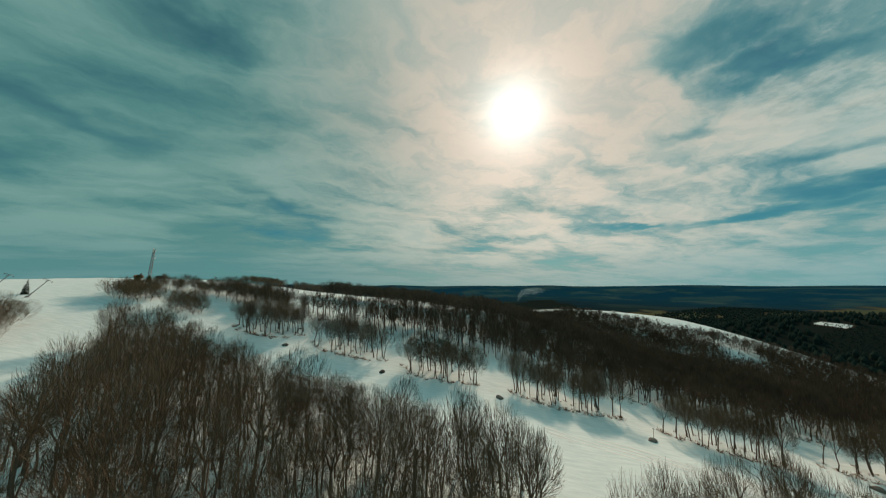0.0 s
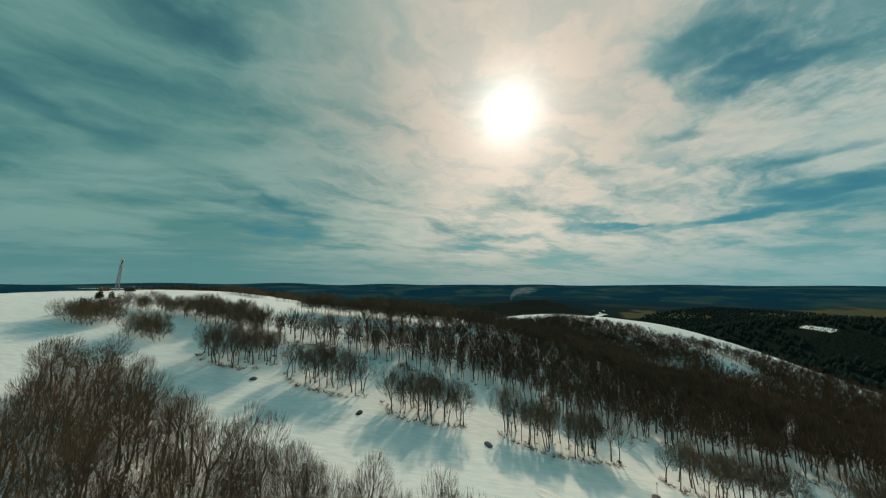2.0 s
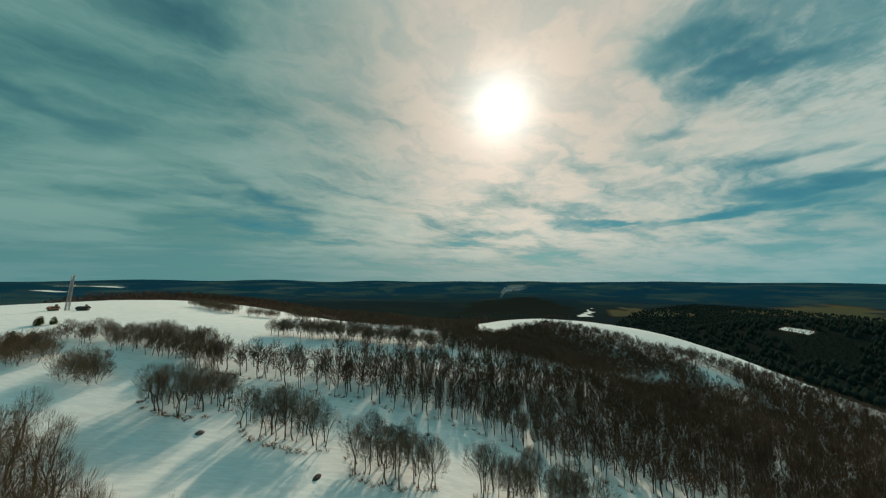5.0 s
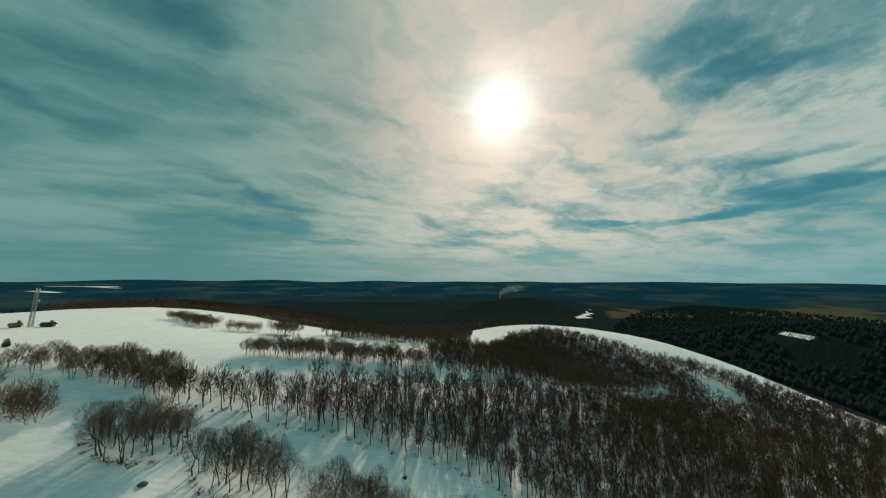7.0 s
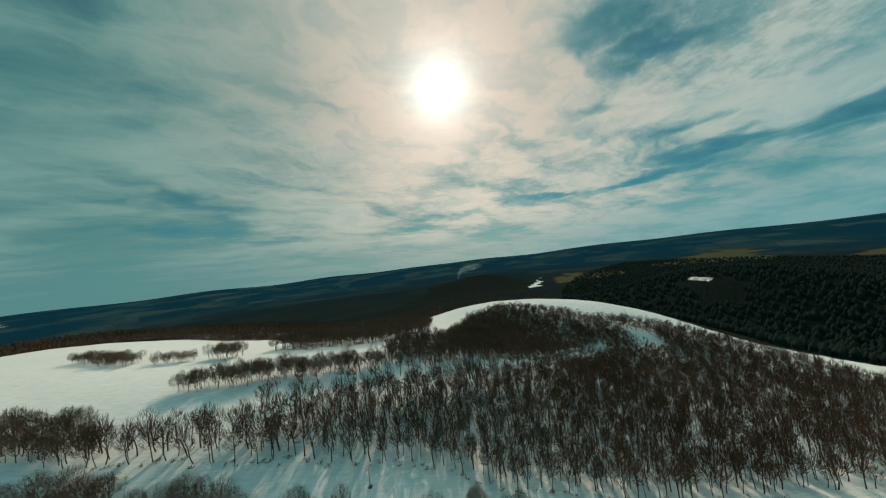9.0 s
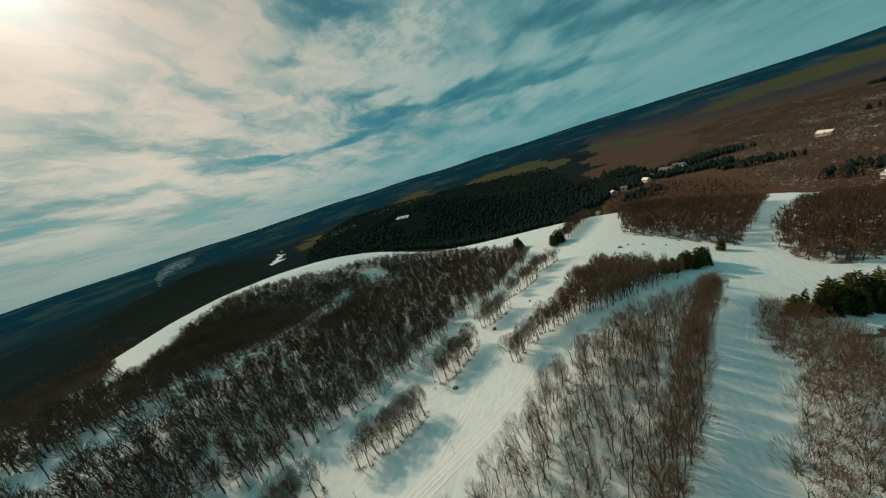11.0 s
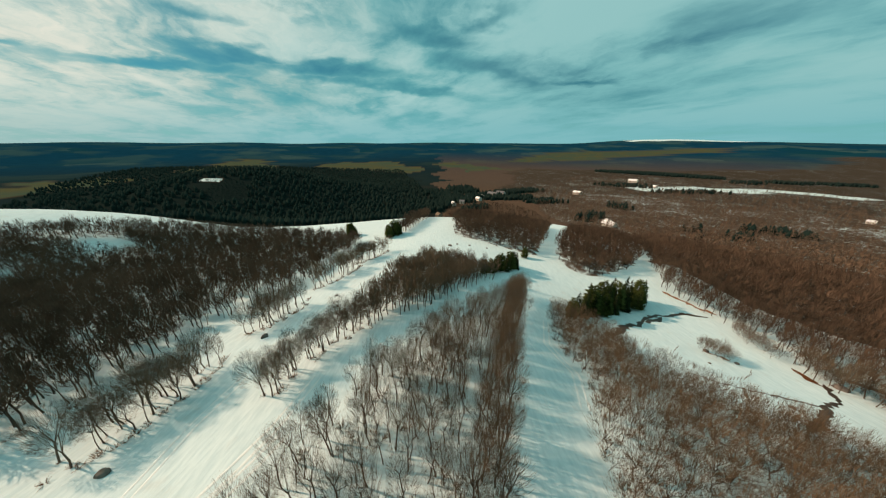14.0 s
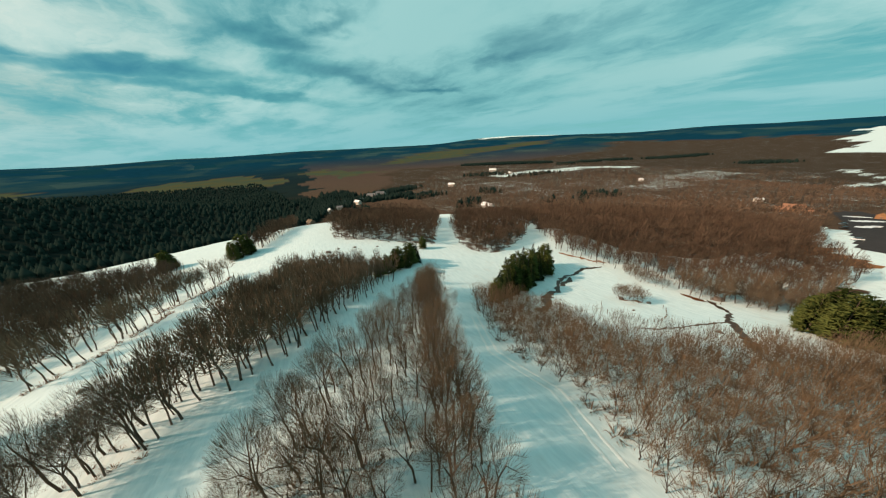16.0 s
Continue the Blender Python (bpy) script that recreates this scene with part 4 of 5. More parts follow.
planted("undergrowth", SHRUBS, np.vstack([rim(i) for i in ISLETS] + [along_line(CENTRAL[:14], 2.6, RNG, 0.7), along_line(ROW[4:], 2.2, RNG, 0.8)]),
        1.15, RUST, "low red-brown bracken and brush at the feet of the trees", "undergrowth", RNG, 0.1, 1.0)
planted("undergrowth", SHRUBS, np.vstack([scatter(WEDGE, 5.5, RNG), scatter(RIGHT, 3.1, RNG), scatter(LEFT, 6.0, RNG)]),
        1.7, TWIG, "thin brown brush on the snowy floor of the wood", "undergrowth", RNG, 0.1, 1.0)
planted("undergrowth", SHRUBS, chosen + RNG.normal(0, 0.35, chosen.shape), 0.6, RUST, "dead leaves and brush gathered round the tree feet", "undergrowth", RNG, 0.1, 1.0)
SAPLINGS = [joined(fan_tree(230 + k, 22, 12, 0.085, 3, 0.06, 0.42, 6, 2.3, 0.8, 0.25, 4)) for k in range(6)]
planted("thicket", SAPLINGS, np.vstack([scatter(oval(-114, 104.5, 9, 5, 0), 1.9, RNG), scatter(oval(-90, 99.5, 8, 3.6, 0), 2.1, RNG), scatter(WEST, 2.3, RNG)]),
        7.4, RUSSET, "low red-brown thicket bent by wind on the snow", "shrub", RNG, 0.12)
planted("thicket", SAPLINGS, np.vstack([scatter(oval(131, -88, 4, 2.2, 40), 1.7, RNG), scatter(oval(138, -112, 9, 3.4, -10), 2.9, RNG), scatter(oval(147, -114, 5, 2.4, 0), 2.9, RNG),
                                        scatter(oval(124, -118, 9, 4, -35), 2.7, RNG), scatter(oval(112, -123, 8, 5, -30), 2.3, RNG), scatter(oval(104, -133, 8, 7, 80), 2.3, RNG)]),
        6.6, TWIG, "grey bare willow bushes along the brook", "shrub", RNG, 0.1)

# ---- rocks, posts and lift gear on the runs ----


def boulder(seed, size):
    """A weathered stone: a lumpy ball, flattened below."""
    bm = bmesh.new()
    bmesh.ops.create_icosphere(bm, subdivisions=3, radius=1.0)
    for v in bm.verts:
        n = noise.noise(v.co * 1.3 + Vector((seed * 3.7, 0, 0))) * 0.32 + noise.noise(v.co * 3.1 + Vector((0, seed * 1.9, 0))) * 0.12
        v.co *= 1.0 + n
        v.co.z = max(v.co.z, -0.45) * 0.62
    bmesh.ops.scale(bm, vec=(size, size * 0.72, size * 0.9), verts=bm.verts)
    me = bpy.data.meshes.new("boulder")
    bm.to_mesh(me)
    bm.free()
    me.materials.append(STONE)
    for p in me.polygons:
        p.use_smooth = True
    return me


STONES = [(-47.5, 86.6, 0.9), (-16.2, 77.7, 0.9), (13.8, 71.8, 0.95), (44.8, 63.9, 0.95), (82.3, 57.8, 1.0), (117, 55, 1.0), (222, 1, 1.4), (226, -12, 0.9), (223, -23, 0.8),
          (231, -31, 0.7), (127, -92, 0.9), (106, -83, 0.8), (125, -80, 0.5), (133, -87, 1.1), (118, -116, 1.8), (227, -4, 0.8), (142, 44.5, 0.7)]
for k, (x, y, size) in enumerate(STONES):
    rock = tagged(new("boulder", boulder(k + 1, size)), "dark weathered boulder lying on the snow", "boulder", "boulders on the runs")
    rock.matrix_world = pose(x, y, h(x, y) + 0.12 * size, 0, 0, k * 67)


def shape_of(parts_):
    """One mesh from tubes: each is two ends, two radii and a number of sides."""
    s = Shape()
    for a, b, ra, rb, sides in parts_:
        s.tube(a, b, ra, rb, sides)
    return s.arrays()


def box(bm, x0, x1, y0, y1, z0, z1, bevel=0.0):
    made = bmesh.ops.create_cube(bm, size=1.0)["verts"]
    bmesh.ops.scale(bm, vec=(x1 - x0, y1 - y0, z1 - z0), verts=made)
    bmesh.ops.translate(bm, vec=((x0 + x1) / 2, (y0 + y1) / 2, (z0 + z1) / 2), verts=made)
    if bevel:
        edges = list({e for v in made for e in v.link_edges})
        bmesh.ops.bevel(bm, geom=edges, offset=bevel, segments=1, affect="EDGES")
    return bm


def boxed(*sizes, bevel=0.02):
    bm = bmesh.new()
    for size in sizes:
        box(bm, *size, bevel=bevel)
    return bm


def marker_pole(x, y):
    pole = thing("marker_pole", "thin dark piste marker pole stuck in the snow", "marker pole")
    part("shaft", shape_of([((0, 0, -0.3), (0, 0, 2.4), 0.045, 0.04, 6)]), pole, mat=WOOD)
    part("disc", shape_of([((0, -0.03, 2.25), (0, 0.03, 2.25), 0.2, 0.2, 10)]), pole, mat=DARK)
    pole.matrix_world = pose(x, y, h(x, y), 0, 4, 0)


marker_pole(45.6, 64.8)
marker_pole(60.5, 47.5)


def lift_pylon(x, y, tall, turn, lean=0.0):
    """A surface-lift pylon: mast, cross arm and sheave wheels on a concrete foot."""
    pylon = thing("lift_pylon", "slim grey steel drag-lift pylon standing in the snow", "lift pylon", "drag-lift pylons")
    part("foot", boxed((-0.45, 0.45, -0.45, 0.45, -0.4, 0.25)), pylon, "concrete foot", STONE)
    part("mast", shape_of([((0, 0, 0.2), (0, 0, tall), 0.15, 0.10, 8)]), pylon, mat=STEEL)
    arm = part("cross_arm", shape_of([((-1.1, 0, tall - 0.1), (1.1, 0, tall - 0.1), 0.08, 0.08, 6), ((-0.6, 0, tall - 0.1), (0, 0, tall - 0.9), 0.05, 0.05, 5)]), pylon, mat=STEEL)
    for side in (-1.0, 1.0):
        part("sheave", shape_of([((side - 0.05, 0, tall - 0.32), (side + 0.05, 0, tall - 0.32), 0.2, 0.2, 12)]), arm, "dark rubber-lined wheel", DARK)
    pylon.matrix_world = pose(x, y, h(x, y), 0, lean, turn)


for x, y, tall, turn, lean in ((-49.5, 99.5, 5.2, 70, 2), (7.5, 95.5, 5.2, 75, -2), (-133, 90, 6.5, 60, 32), (-146, 90, 6.5, 60, 30)):
    lift_pylon(x, y, tall, turn, lean)


def lattice_mast(x, y, tall):
    """The radio mast on the summit: four legs, braced bays, and aerials at the head."""
    mast = thing("radio_mast", "grey lattice radio mast on the snowy summit", "radio mast")
    half = lambda z: 0.62 - 0.27 * z / tall
    corners = [(-1, -1), (1, -1), (1, 1), (-1, 1)]
    for cx, cy in corners:
        part("leg", shape_of([((cx * half(0), cy * half(0), -0.3), (cx * half(tall), cy * half(tall), tall), 0.10, 0.07, 5)]), mast, mat=STEEL)
    bays = 14
    for k in range(bays):
        z0, z1 = tall * k / bays, tall * (k + 1) / bays
        tubes = []
        for i in range(4):
            (ax, ay), (bx, by) = corners[i], corners[(i + 1) % 4]
            tubes.append(((ax * half(z0), ay * half(z0), z0), (bx * half(z1), by * half(z1), z1), 0.05, 0.05, 3))
            tubes.append(((bx * half(z0), by * half(z0), z0), (ax * half(z1), ay * half(z1), z1), 0.05, 0.05, 3))
            tubes.append(((ax * half(z1), ay * half(z1), z1), (bx * half(z1), by * half(z1), z1), 0.05, 0.05, 3))
        part("brace", shape_of(tubes), mast, mat=STEEL)
    part("spire", shape_of([((0, 0, tall - 0.5), (0, 0, tall + 1.4), 0.06, 0.03, 5)]), mast, mat=STEEL)
    for k, (z, a) in enumerate(((tall - 1.2, 20), (tall - 1.2, 140), (tall - 1.2, 260), (tall - 3.4, 80))):
        c, s = math.cos(radians(a)), math.sin(radians(a))
        part("aerial", shape_of([((0.55 * c, 0.55 * s, z), (0.55 * c, 0.55 * s, z + 2.0), 0.17, 0.17, 6)]), mast, "pale panel aerial", PLASTER)
    part("dish", shape_of([((0.7, 0, tall * 0.72), (1.1, 0, tall * 0.72), 0.25, 0.6, 12)]), mast, "pale microwave dish", PLASTER)
    mast.matrix_world = pose(x, y, h(x, y), 0, 1.5, 35)


lattice_mast(-167, 158.5, 16.6)


def gable(bm, x0, x1, y0, y1, z0, z1, over=0.4, thick=0.18):
    """Two roof slabs that meet in a ridge along x."""
    ym = (y0 + y1) / 2
    for ya, side in ((y0 - over, 1), (y1 + over, -1)):
        za = z0 - over * (z1 - z0) / ((y1 - y0) / 2)
        vs = [bm.verts.new(p) for p in ((x0 - over, ya, za), (x1 + over, ya, za), (x1 + over, ym, z1), (x0 - over, ym, z1),
                                        (x0 - over, ya, za + thick), (x1 + over, ya, za + thick), (x1 + over, ym, z1 + thick), (x0 - over, ym, z1 + thick))]
        for f in ((0, 1, 2, 3), (4, 7, 6, 5), (0, 4, 5, 1), (1, 5, 6, 2), (2, 6, 7, 3), (3, 7, 4, 0)):
            bm.faces.new([vs[i] for i in f])
    bmesh.ops.recalc_face_normals(bm, faces=bm.faces)
    return bm


def walls(x0, x1, y0, y1, z0, z1, peak):
    """A house's body with gable ends along x."""
    bm = bmesh.new()
    ym = (y0 + y1) / 2
    lo = [bm.verts.new(p) for p in ((x0, y0, z0), (x1, y0, z0), (x1, y1, z0), (x0, y1, z0))]
    hi = [bm.verts.new(p) for p in ((x0, y0, z1), (x1, y0, z1), (x1, y1, z1), (x0, y1, z1))]
    pa, pb = bm.verts.new((x0, ym, peak)), bm.verts.new((x1, ym, peak))
    for f in ((lo[0], lo[1], hi[1], hi[0]), (lo[2], lo[3], hi[3], hi[2]), (lo[1], lo[2], hi[2], pb, hi[1]), (lo[3], lo[0], hi[0], pa, hi[3]), (hi[0], hi[1], pb, pa), (hi[2], hi[3], pa, pb),
              (lo[3], lo[2], lo[1], lo[0])):
        bm.faces.new(f)
    bmesh.ops.recalc_face_normals(bm, faces=bm.faces)
    return bm


def house(x, y, turn, long, deep, tall, roof_mat, wall_mat, label, category="house", group=""):
    home = thing("house" if category == "house" else "cabin", label, category, group)
    a, b = long / 2, deep / 2
    part("wall", walls(-a, a, -b, b, -1.0, tall, tall + deep * 0.36), home, mat=wall_mat)
    top = part("roof", gable(bmesh.new(), -a, a, -b, b, tall, tall + deep * 0.36), home, mat=roof_mat)
    part("chimney", boxed((a * 0.4, a * 0.4 + 0.7, -0.35, 0.35, tall + deep * 0.22, tall + deep * 0.36 + 1.0)), top, "masonry chimney", STONE)
    for side in (-1, 1):
        for k in range(max(2, int(long / 3.2))):
            cx = -a + (k + 0.5) * long / max(2, int(long / 3.2))
            y0, y1 = sorted((side * (b - 0.06), side * (b + 0.05)))
            part("window", boxed((cx - 0.5, cx + 0.5, y0, y1, tall * 0.42, tall * 0.42 + 1.3), bevel=0.01), home, "dark window pane", GLASS)
    part("door", boxed((a - 0.05, a + 0.06, -0.5, 0.5, 0.0, 2.05), bevel=0.01), home, "plank door", WOOD)
    home.matrix_world = pose(x, y, h(x, y), 0, 0, turn)


# the summit huts by the mast
house(-162, 160.5, 20, 3.6, 2.0, 1.2, DARK, DARK, "low dark service hut beside the radio mast", "cabin")
house(-172, 157.5, 70, 2.6, 2.4, 1.1, TILE, WOOD, "small hut with a red-brown roof below the mast", "cabin")
# a lift cabin at the end of the wide run
house(352, 8, 30, 6.0, 5.0, 3.0, WOOD, WOOD, "brown timber lift cabin at the end of the run", "cabin")
# the village in the valley
for x, y, turn, long, deep, tall, kind in ((646, -24, 10, 12, 9, 6, 0), (668, -44, 70, 11, 8, 6, 1), (702, -85, 30, 14, 9, 6, 0), (724, -60, -20, 12, 8, 5, 1), (750, -127, 50, 24, 12, 9, 1),
                                           (765, -150, 50, 22, 11, 9, 1), (690, -52, 0, 10, 8, 5, 0), (735, -100, 20, 11, 8, 5, 0), (787, -358, 30, 20, 11, 6, 0), (409, -219, 25, 16, 9, 4, 0),
                                           (427, -228, 10, 9, 7, 4, 0), (1007, -652, 40, 26, 14, 7, 0), (888, -640, 10, 14, 9, 5, 0), (216, -468, 60, 7, 5, 3.4, 0), (461, -663, 20, 9, 6, 4, 0)):
    house(x, y, turn, long, deep, tall, ROOF_SNOW if kind == 0 else SLATE, PLASTER, "pale house with a snow-covered roof among the trees" if kind == 0 else "pale village house with a dark slate roof",
          "house", "village houses")


def chalet(x, y, turn):
    """The timber chalet by the car park: three stepped roofs in warm wood."""
    home = thing("chalet", "large chalet with stepped orange-brown roofs by the car park", "chalet")
    for k, (cx, cy, long, deep, tall) in enumerate(((0, 0, 18, 11, 5.5), (-9, 8, 12, 9, 4.5), (10, 7, 12, 8, 4.0))):
        wall = part("wall", walls(cx - long / 2, cx + long / 2, cy - deep / 2, cy + deep / 2, -1.5, tall, tall + deep * 0.3), home, "planed timber wall", LARCH)
        part("roof", gable(bmesh.new(), cx - long / 2, cx + long / 2, cy - deep / 2, cy + deep / 2, tall, tall + deep * 0.3, 0.8, 0.25), home, "tiled roof", TILE)
        for j in range(4):
            wx = cx - long / 2 + (j + 0.5) * long / 4
            for y0 in (cy - deep / 2 - 0.06, cy + deep / 2 - 0.05):
                part("window", boxed((wx - 0.8, wx + 0.8, y0, y0 + 0.11, 1.2, 2.8), bevel=0.01), wall, "dark window pane", GLASS)
    home.matrix_world = pose(x, y, h(x, y), 0, 0, turn) @ Matrix.Diagonal((0.7, 0.7, 0.8, 1))


chalet(169, -384, 15)
house(121, -372, 70, 10, 6, 3.2, WOOD, LARCH, "open timber shed with fresh planks beside the car park", "shed")
house(104, -300, 10, 16, 10, 6, SLATE, PLASTER, "grey hotel wing beyond the car park", "house")


def parked_car(x, y, turn, paint):
    car = thing("parked_car", "small parked car on the wet asphalt", "car", "parked cars")
    part("body", boxed((-2.1, 2.1, -0.86, 0.86, 0.32, 0.92), bevel=0.15), car, mat=paint)
    part("cabin", boxed((-1.5, 0.9, -0.74, 0.74, 0.90, 1.45), bevel=0.22), car, "dark glazed cabin", GLASS)
    for wx in (-1.3, 1.3):
        for wy in (-0.78, 0.78):
            part("wheel", shape_of([((wx, wy - 0.1, 0.32), (wx, wy + 0.1, 0.32), 0.32, 0.32, 12)]), car, "black tyre", DARK)
    car.matrix_world = pose(x, y, h(x, y) + 0.06, 0, 0, turn)


for x, y, turn, paint in ((112, -236, 40, ROOF_SNOW), (122, -268, 60, DARK), (126, -290, 60, STEEL)):
    parked_car(x, y, turn, paint)


def draped(name, outline, lift_, mat, label, category):
    """A flat patch that follows the ground, as a grid clipped to an outline."""
    p = np.array(outline, float)
    gap = 2.0
    xs, ys = np.arange(p[:, 0].min(), p[:, 0].max() + gap, gap), np.arange(p[:, 1].min(), p[:, 1].max() + gap, gap)
    gx, gy = np.meshgrid(xs, ys, indexing="ij")
    ok = inside(outline, (gx[:-1, :-1] + gap / 2).ravel(), (gy[:-1, :-1] + gap / 2).ravel())
    i, j = np.meshgrid(np.arange(len(xs) - 1), np.arange(len(ys) - 1), indexing="ij")
    a = (i * len(ys) + j).ravel()[ok]
    quads = np.stack([a, a + len(ys), a + len(ys) + 1, a + 1], -1)
    verts = np.stack([gx.ravel(), gy.ravel(), height(gx.ravel(), gy.ravel()) + lift_], -1)
    keep, index = np.unique(quads, return_inverse=True)
    return tagged(new(name, mesh_of(name, verts[keep], index.reshape(quads.shape), mat, True)), label, category, kind="structure")


draped("road", LOT, 0.10, TAR, "wet dark asphalt of the car park", "road")

for k, bank in enumerate((oval(124, -334, 11, 4.5, 62), oval(117, -288, 9, 3, 70), oval(134, -372, 9, 4, 50))):
    draped("snow_bank", bank, 0.18, ROOF_SNOW, "heap of cleared snow on the car park", "snow bank")

# ---- brooks through the snow of the marsh ----


def ribbon(points, wide, seed, lift_=0.05, rough_=0.45, steps=1.2):
    """A strip along a line with ragged banks, laid on the ground."""
    g = np.random.default_rng(seed)
    path = []
    for (x0, y0), (x1, y1) in zip(points, points[1:]):
        n = max(1, int(math.hypot(x1 - x0, y1 - y0) / steps))
        path += [(x0 + (x1 - x0) * k / n, y0 + (y1 - y0) * k / n) for k in range(n)]
    path = np.array(path + [points[-1]]) + g.normal(0, 0.16 * steps * (rough_ > 0.2), (len(path) + 1, 2))
    d = np.gradient(path, axis=0)
    d /= np.linalg.norm(d, axis=1)[:, None] + 1e-9
    side = np.stack([-d[:, 1], d[:, 0]], -1)
    w = wide * (1 + rough_ * g.normal(0, 1, (len(path), 2))).clip(0.15, 2.4) * 0.5
    w[0] *= 0.2
    w[-1] *= 0.2
    rows_ = [path + side * w[:, :1], path + side * w[:, :1] * 0.4, path - side * w[:, 1:] * 0.4, path - side * w[:, 1:]]
    up_ = (lift_ - 0.02, lift_ + 0.02, lift_ + 0.02, lift_ - 0.02)
    verts = np.vstack([np.column_stack([r, height(r[:, 0], r[:, 1]) + u]) for r, u in zip(rows_, up_)])
    n, quads = len(path), []
    for r in range(3):
        k = np.arange(n - 1)
        quads.append(np.stack([r * n + k, r * n + k + 1, (r + 1) * n + k + 1, (r + 1) * n + k], -1))
    return verts, np.vstack(quads)


BROOKS = [([(135, -51), (138, -56), (141, -60), (146, -66), (149, -72)], 2.6), ([(146, -66), (149, -74), (155, -81), (158, -86), (158, -93), (161, -102), (159, -113)], 1.5),
          ([(152, -78), (154, -85), (157, -90)], 2.0), ([(117, -65), (114, -70), (112, -77), (111, -85), (110, -91), (108.5, -97)], 0.75),
          ([(120, -113), (116, -110), (112, -106.5), (109, -98), (106, -93)], 1.3), ([(107, -95), (103, -88), (100, -81), (97, -74)], 1.9)]
for k, (line, wide) in enumerate(BROOKS):
    v, f = ribbon(line, wide, 300 + k)
    tagged(new("brook", mesh_of("brook", v, f, EARTH, True)), "dark meltwater brook cut through the snow", "brook", kind="structure")
BARE = [([(180, -108), (174, -110.5), (167, -114), (161, -119)], 1.5), ([(127, -112), (122, -111.5), (118, -111)], 1.7), ([(102, -86), (100, -82), (98, -76)], 2.6), ([(122, -212), (112, -200), (100, -194)], 9.0),
        ([(133, -86), (131, -89), (128, -91)], 1.2)]
for k, (line, wide) in enumerate(BARE):
    v, f = ribbon(line, wide, 330 + k, 0.06, 0.6)
    tagged(new("bare_ground", mesh_of("bare_ground", v, f, RUST, True)), "rust-brown bracken laid bare by melting snow", "bare ground", kind="structure")

# ---- ski and groomer tracks ----


def track_mat():
    m, t, shader = material("pressed snow", 0.8)
    p = place(t)
    t.put(t.mix(t.noise(p, 3.0, 5), (0.61, 0.70, 0.71), (0.745, 0.81, 0.81)), shader.inputs["Base Color"])
    relief(t, shader, t.noise(p, 7.0, 4), 0.6, 0.06)
    return m


PRESSED = track_mat()
TRACKS = [[(30, 60), (48, 53), (64, 46), (77, 39.5), (88, 35.5), (100, 33.5)], [(20, 60), (44, 52), (62, 44), (75, 38), (87, 33)],
          [(58, 52), (72, 50), (90, 51), (112, 49), (150, 41), (190, 26)], [(-66, 102), (-56, 102), (-47, 99), (-44, 95), (-44, 88)],
          [(92, -19), (104, -23.0), (118, -22), (136, -29)]]
for k, line in enumerate(TRACKS):
    for off in (-0.75, 0.75):
        pts = [(x + 0.25 * off, y + off) for x, y in line]
        v, f = ribbon(pts, 0.5, 360 + k, 0.03, 0.15)
        tagged(new("snow_track", mesh_of("snow_track", v, f, PRESSED, True)), "shallow groomer track pressed into the snow", "track", kind="structure")

# ---- fences ----


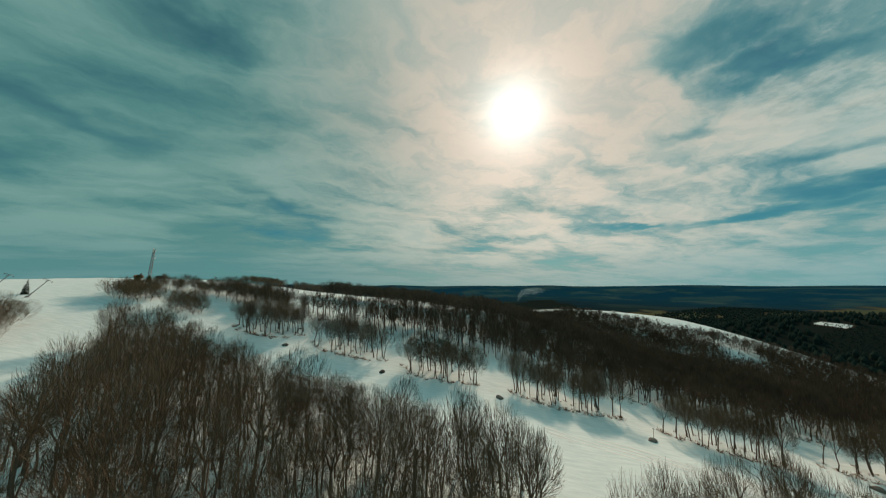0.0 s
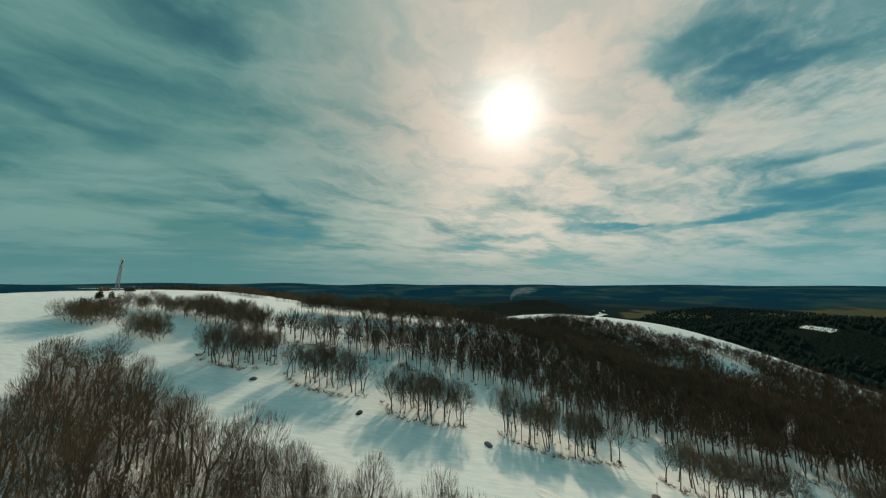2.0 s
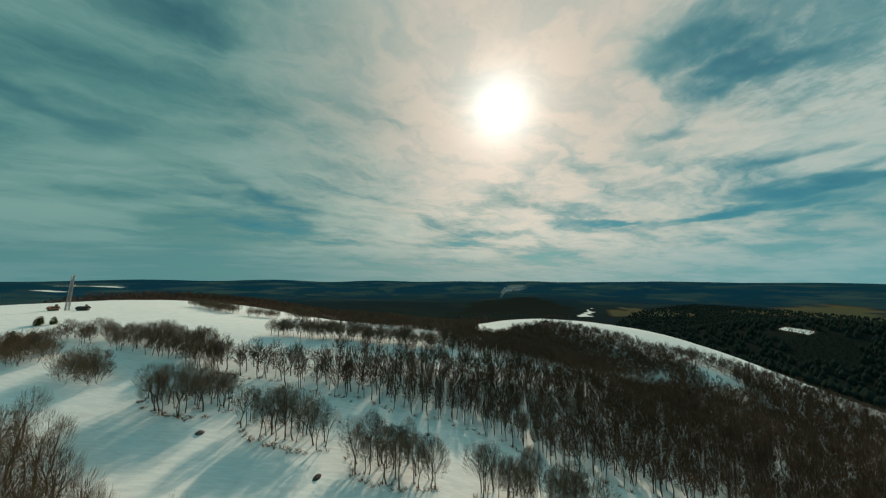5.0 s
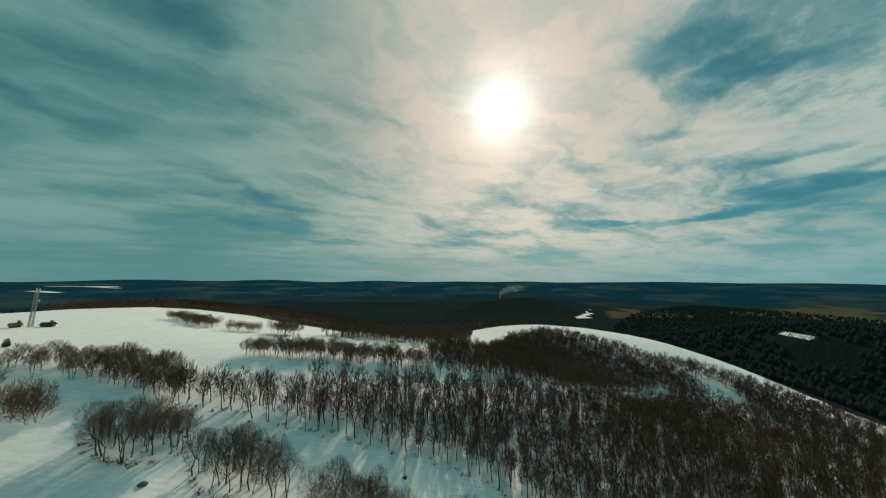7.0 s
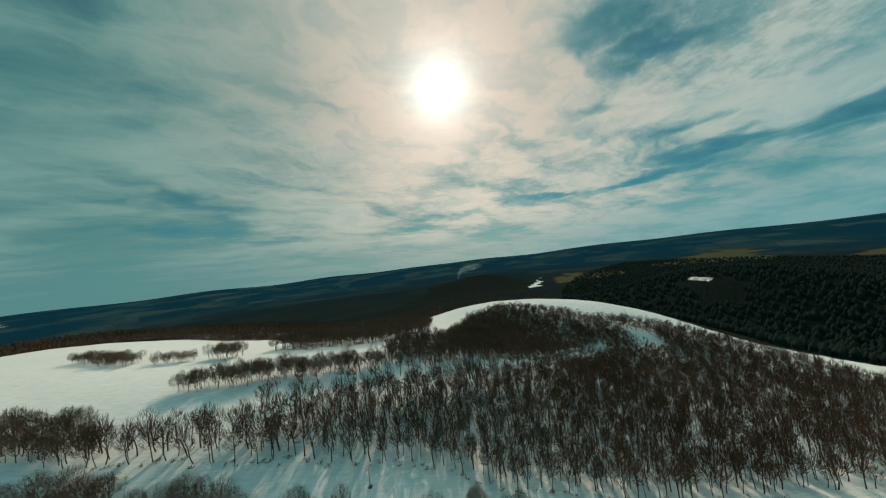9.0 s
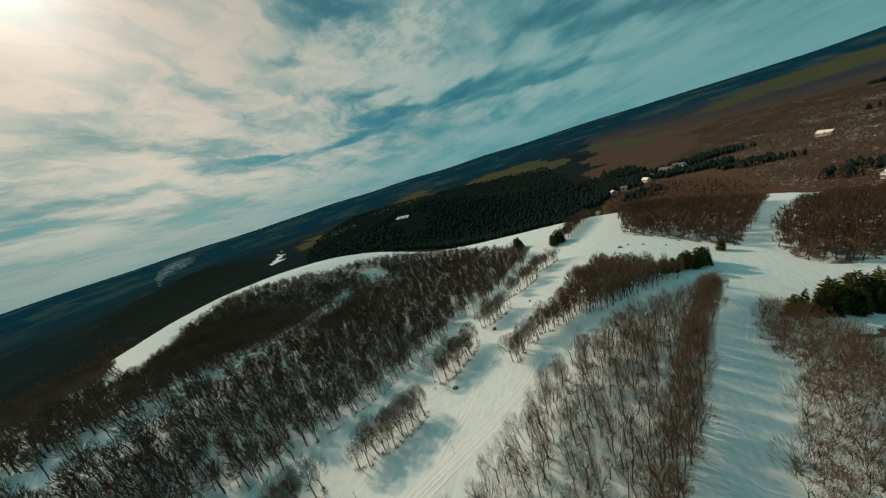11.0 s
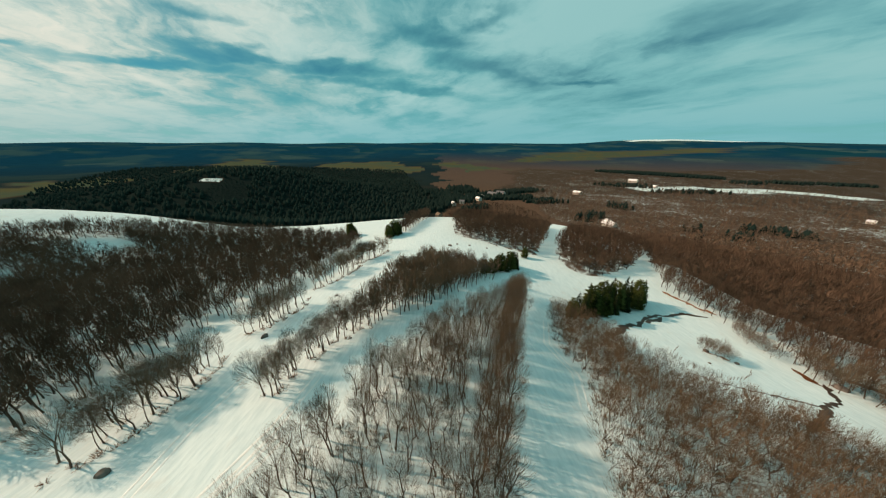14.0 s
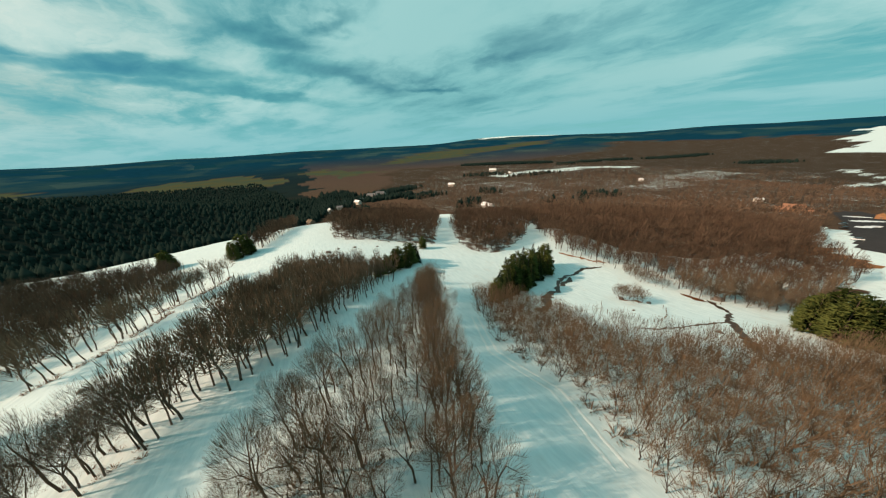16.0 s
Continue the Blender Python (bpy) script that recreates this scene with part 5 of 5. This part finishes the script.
def post_fence(points, gap, label, tall=1.2):
    fence = thing("fence", label, "fence")
    spots = []
    for (x0, y0), (x1, y1) in zip(points, points[1:]):
        n = max(1, int(math.hypot(x1 - x0, y1 - y0) / gap))
        spots += [(x0 + (x1 - x0) * k / n, y0 + (y1 - y0) * k / n) for k in range(n)]
    fence.matrix_world = pose(*spots[0], h(*spots[0]))
    base = h(*spots[0])
    me = mesh_of("post", *shape_of([((0, 0, -0.4), (0, 0, tall), 0.08, 0.06, 6)]), WOOD)
    wires = []
    for k, (x, y) in enumerate(spots):
        ob = part("post", me, fence)
        ob.matrix_basis = pose(x - spots[0][0], y - spots[0][1], h(x, y) - base, RNG.normal(0, 4), RNG.normal(0, 4), 0)
        if k:
            px, py = spots[k - 1]
            for z in (0.5, 1.0):
                wires.append(((px - spots[0][0], py - spots[0][1], h(px, py) - base + z), (x - spots[0][0], y - spots[0][1], h(x, y) - base + z), 0.012, 0.012, 3))
    part("wire", shape_of(wires), fence, "thin wire", STEEL)


post_fence([(-72, 121), (-60, 122), (-48, 125), (-36, 130), (-30, 134)], 2.6, "row of grey wooden fence posts across the snow")
post_fence([(125, -70), (121, -70.5), (117.5, -73), (116, -77), (118, -84), (121, -90), (124, -93)], 1.8, "leaning fence posts round a snowy hollow")
post_fence([(133, -76), (130, -72), (125, -70)], 1.8, "leaning fence posts by the marsh brook")


# ---- smoke over the far hill ----
def smoke_mat():
    m, t, shader = material("smoke", 1.0)
    p = place(t)
    veil_ = t.add("ShaderNodeBsdfTranslucent")
    veil_.inputs[0].default_value = (0.50, 0.82, 0.95, 1)
    clear = t.add("ShaderNodeBsdfTransparent")
    both = t.add("ShaderNodeMixShader")
    t.put(t.ramp(t.noise(p, 0.11, 5, 0.65), 0.38, 0.78, 0.0, 0.11), both.inputs[0])
    t.put(clear.outputs[0], both.inputs[1])
    t.put(veil_.outputs[0], both.inputs[2])
    t.put(both.outputs[0], m.node_tree.nodes["Material Output"].inputs[0])
    return m


SMOKE = smoke_mat()
plume = thing("smoke_plume", "pale thin smoke drifting from a far hillside", "smoke")
plume.matrix_world = pose(575, 2140, h(575, 2140))
g_ = np.random.default_rng(5)
for k in range(8):
    bm = bmesh.new()
    bmesh.ops.create_icosphere(bm, subdivisions=4, radius=1.0)
    r = 7.0 + 3.0 * k
    for v in bm.verts:
        v.co *= 1 + 0.75 * noise.noise(v.co * 1.7 + Vector((k * 5.1, 0, 0))) + 0.3 * noise.noise(v.co * 4.3 + Vector((0, k * 3.3, 0)))
    bmesh.ops.scale(bm, vec=(r * (0.9 + 0.12 * k), r * 0.9, r * (1.3 - 0.09 * k)), verts=bm.verts)
    bmesh.ops.translate(bm, vec=(2.0 * k + k * k * 2.6, g_.normal(0, 2), 8 + 19 * k - 1.3 * k * k), verts=bm.verts)
    part("puff", bm, plume, mat=SMOKE)
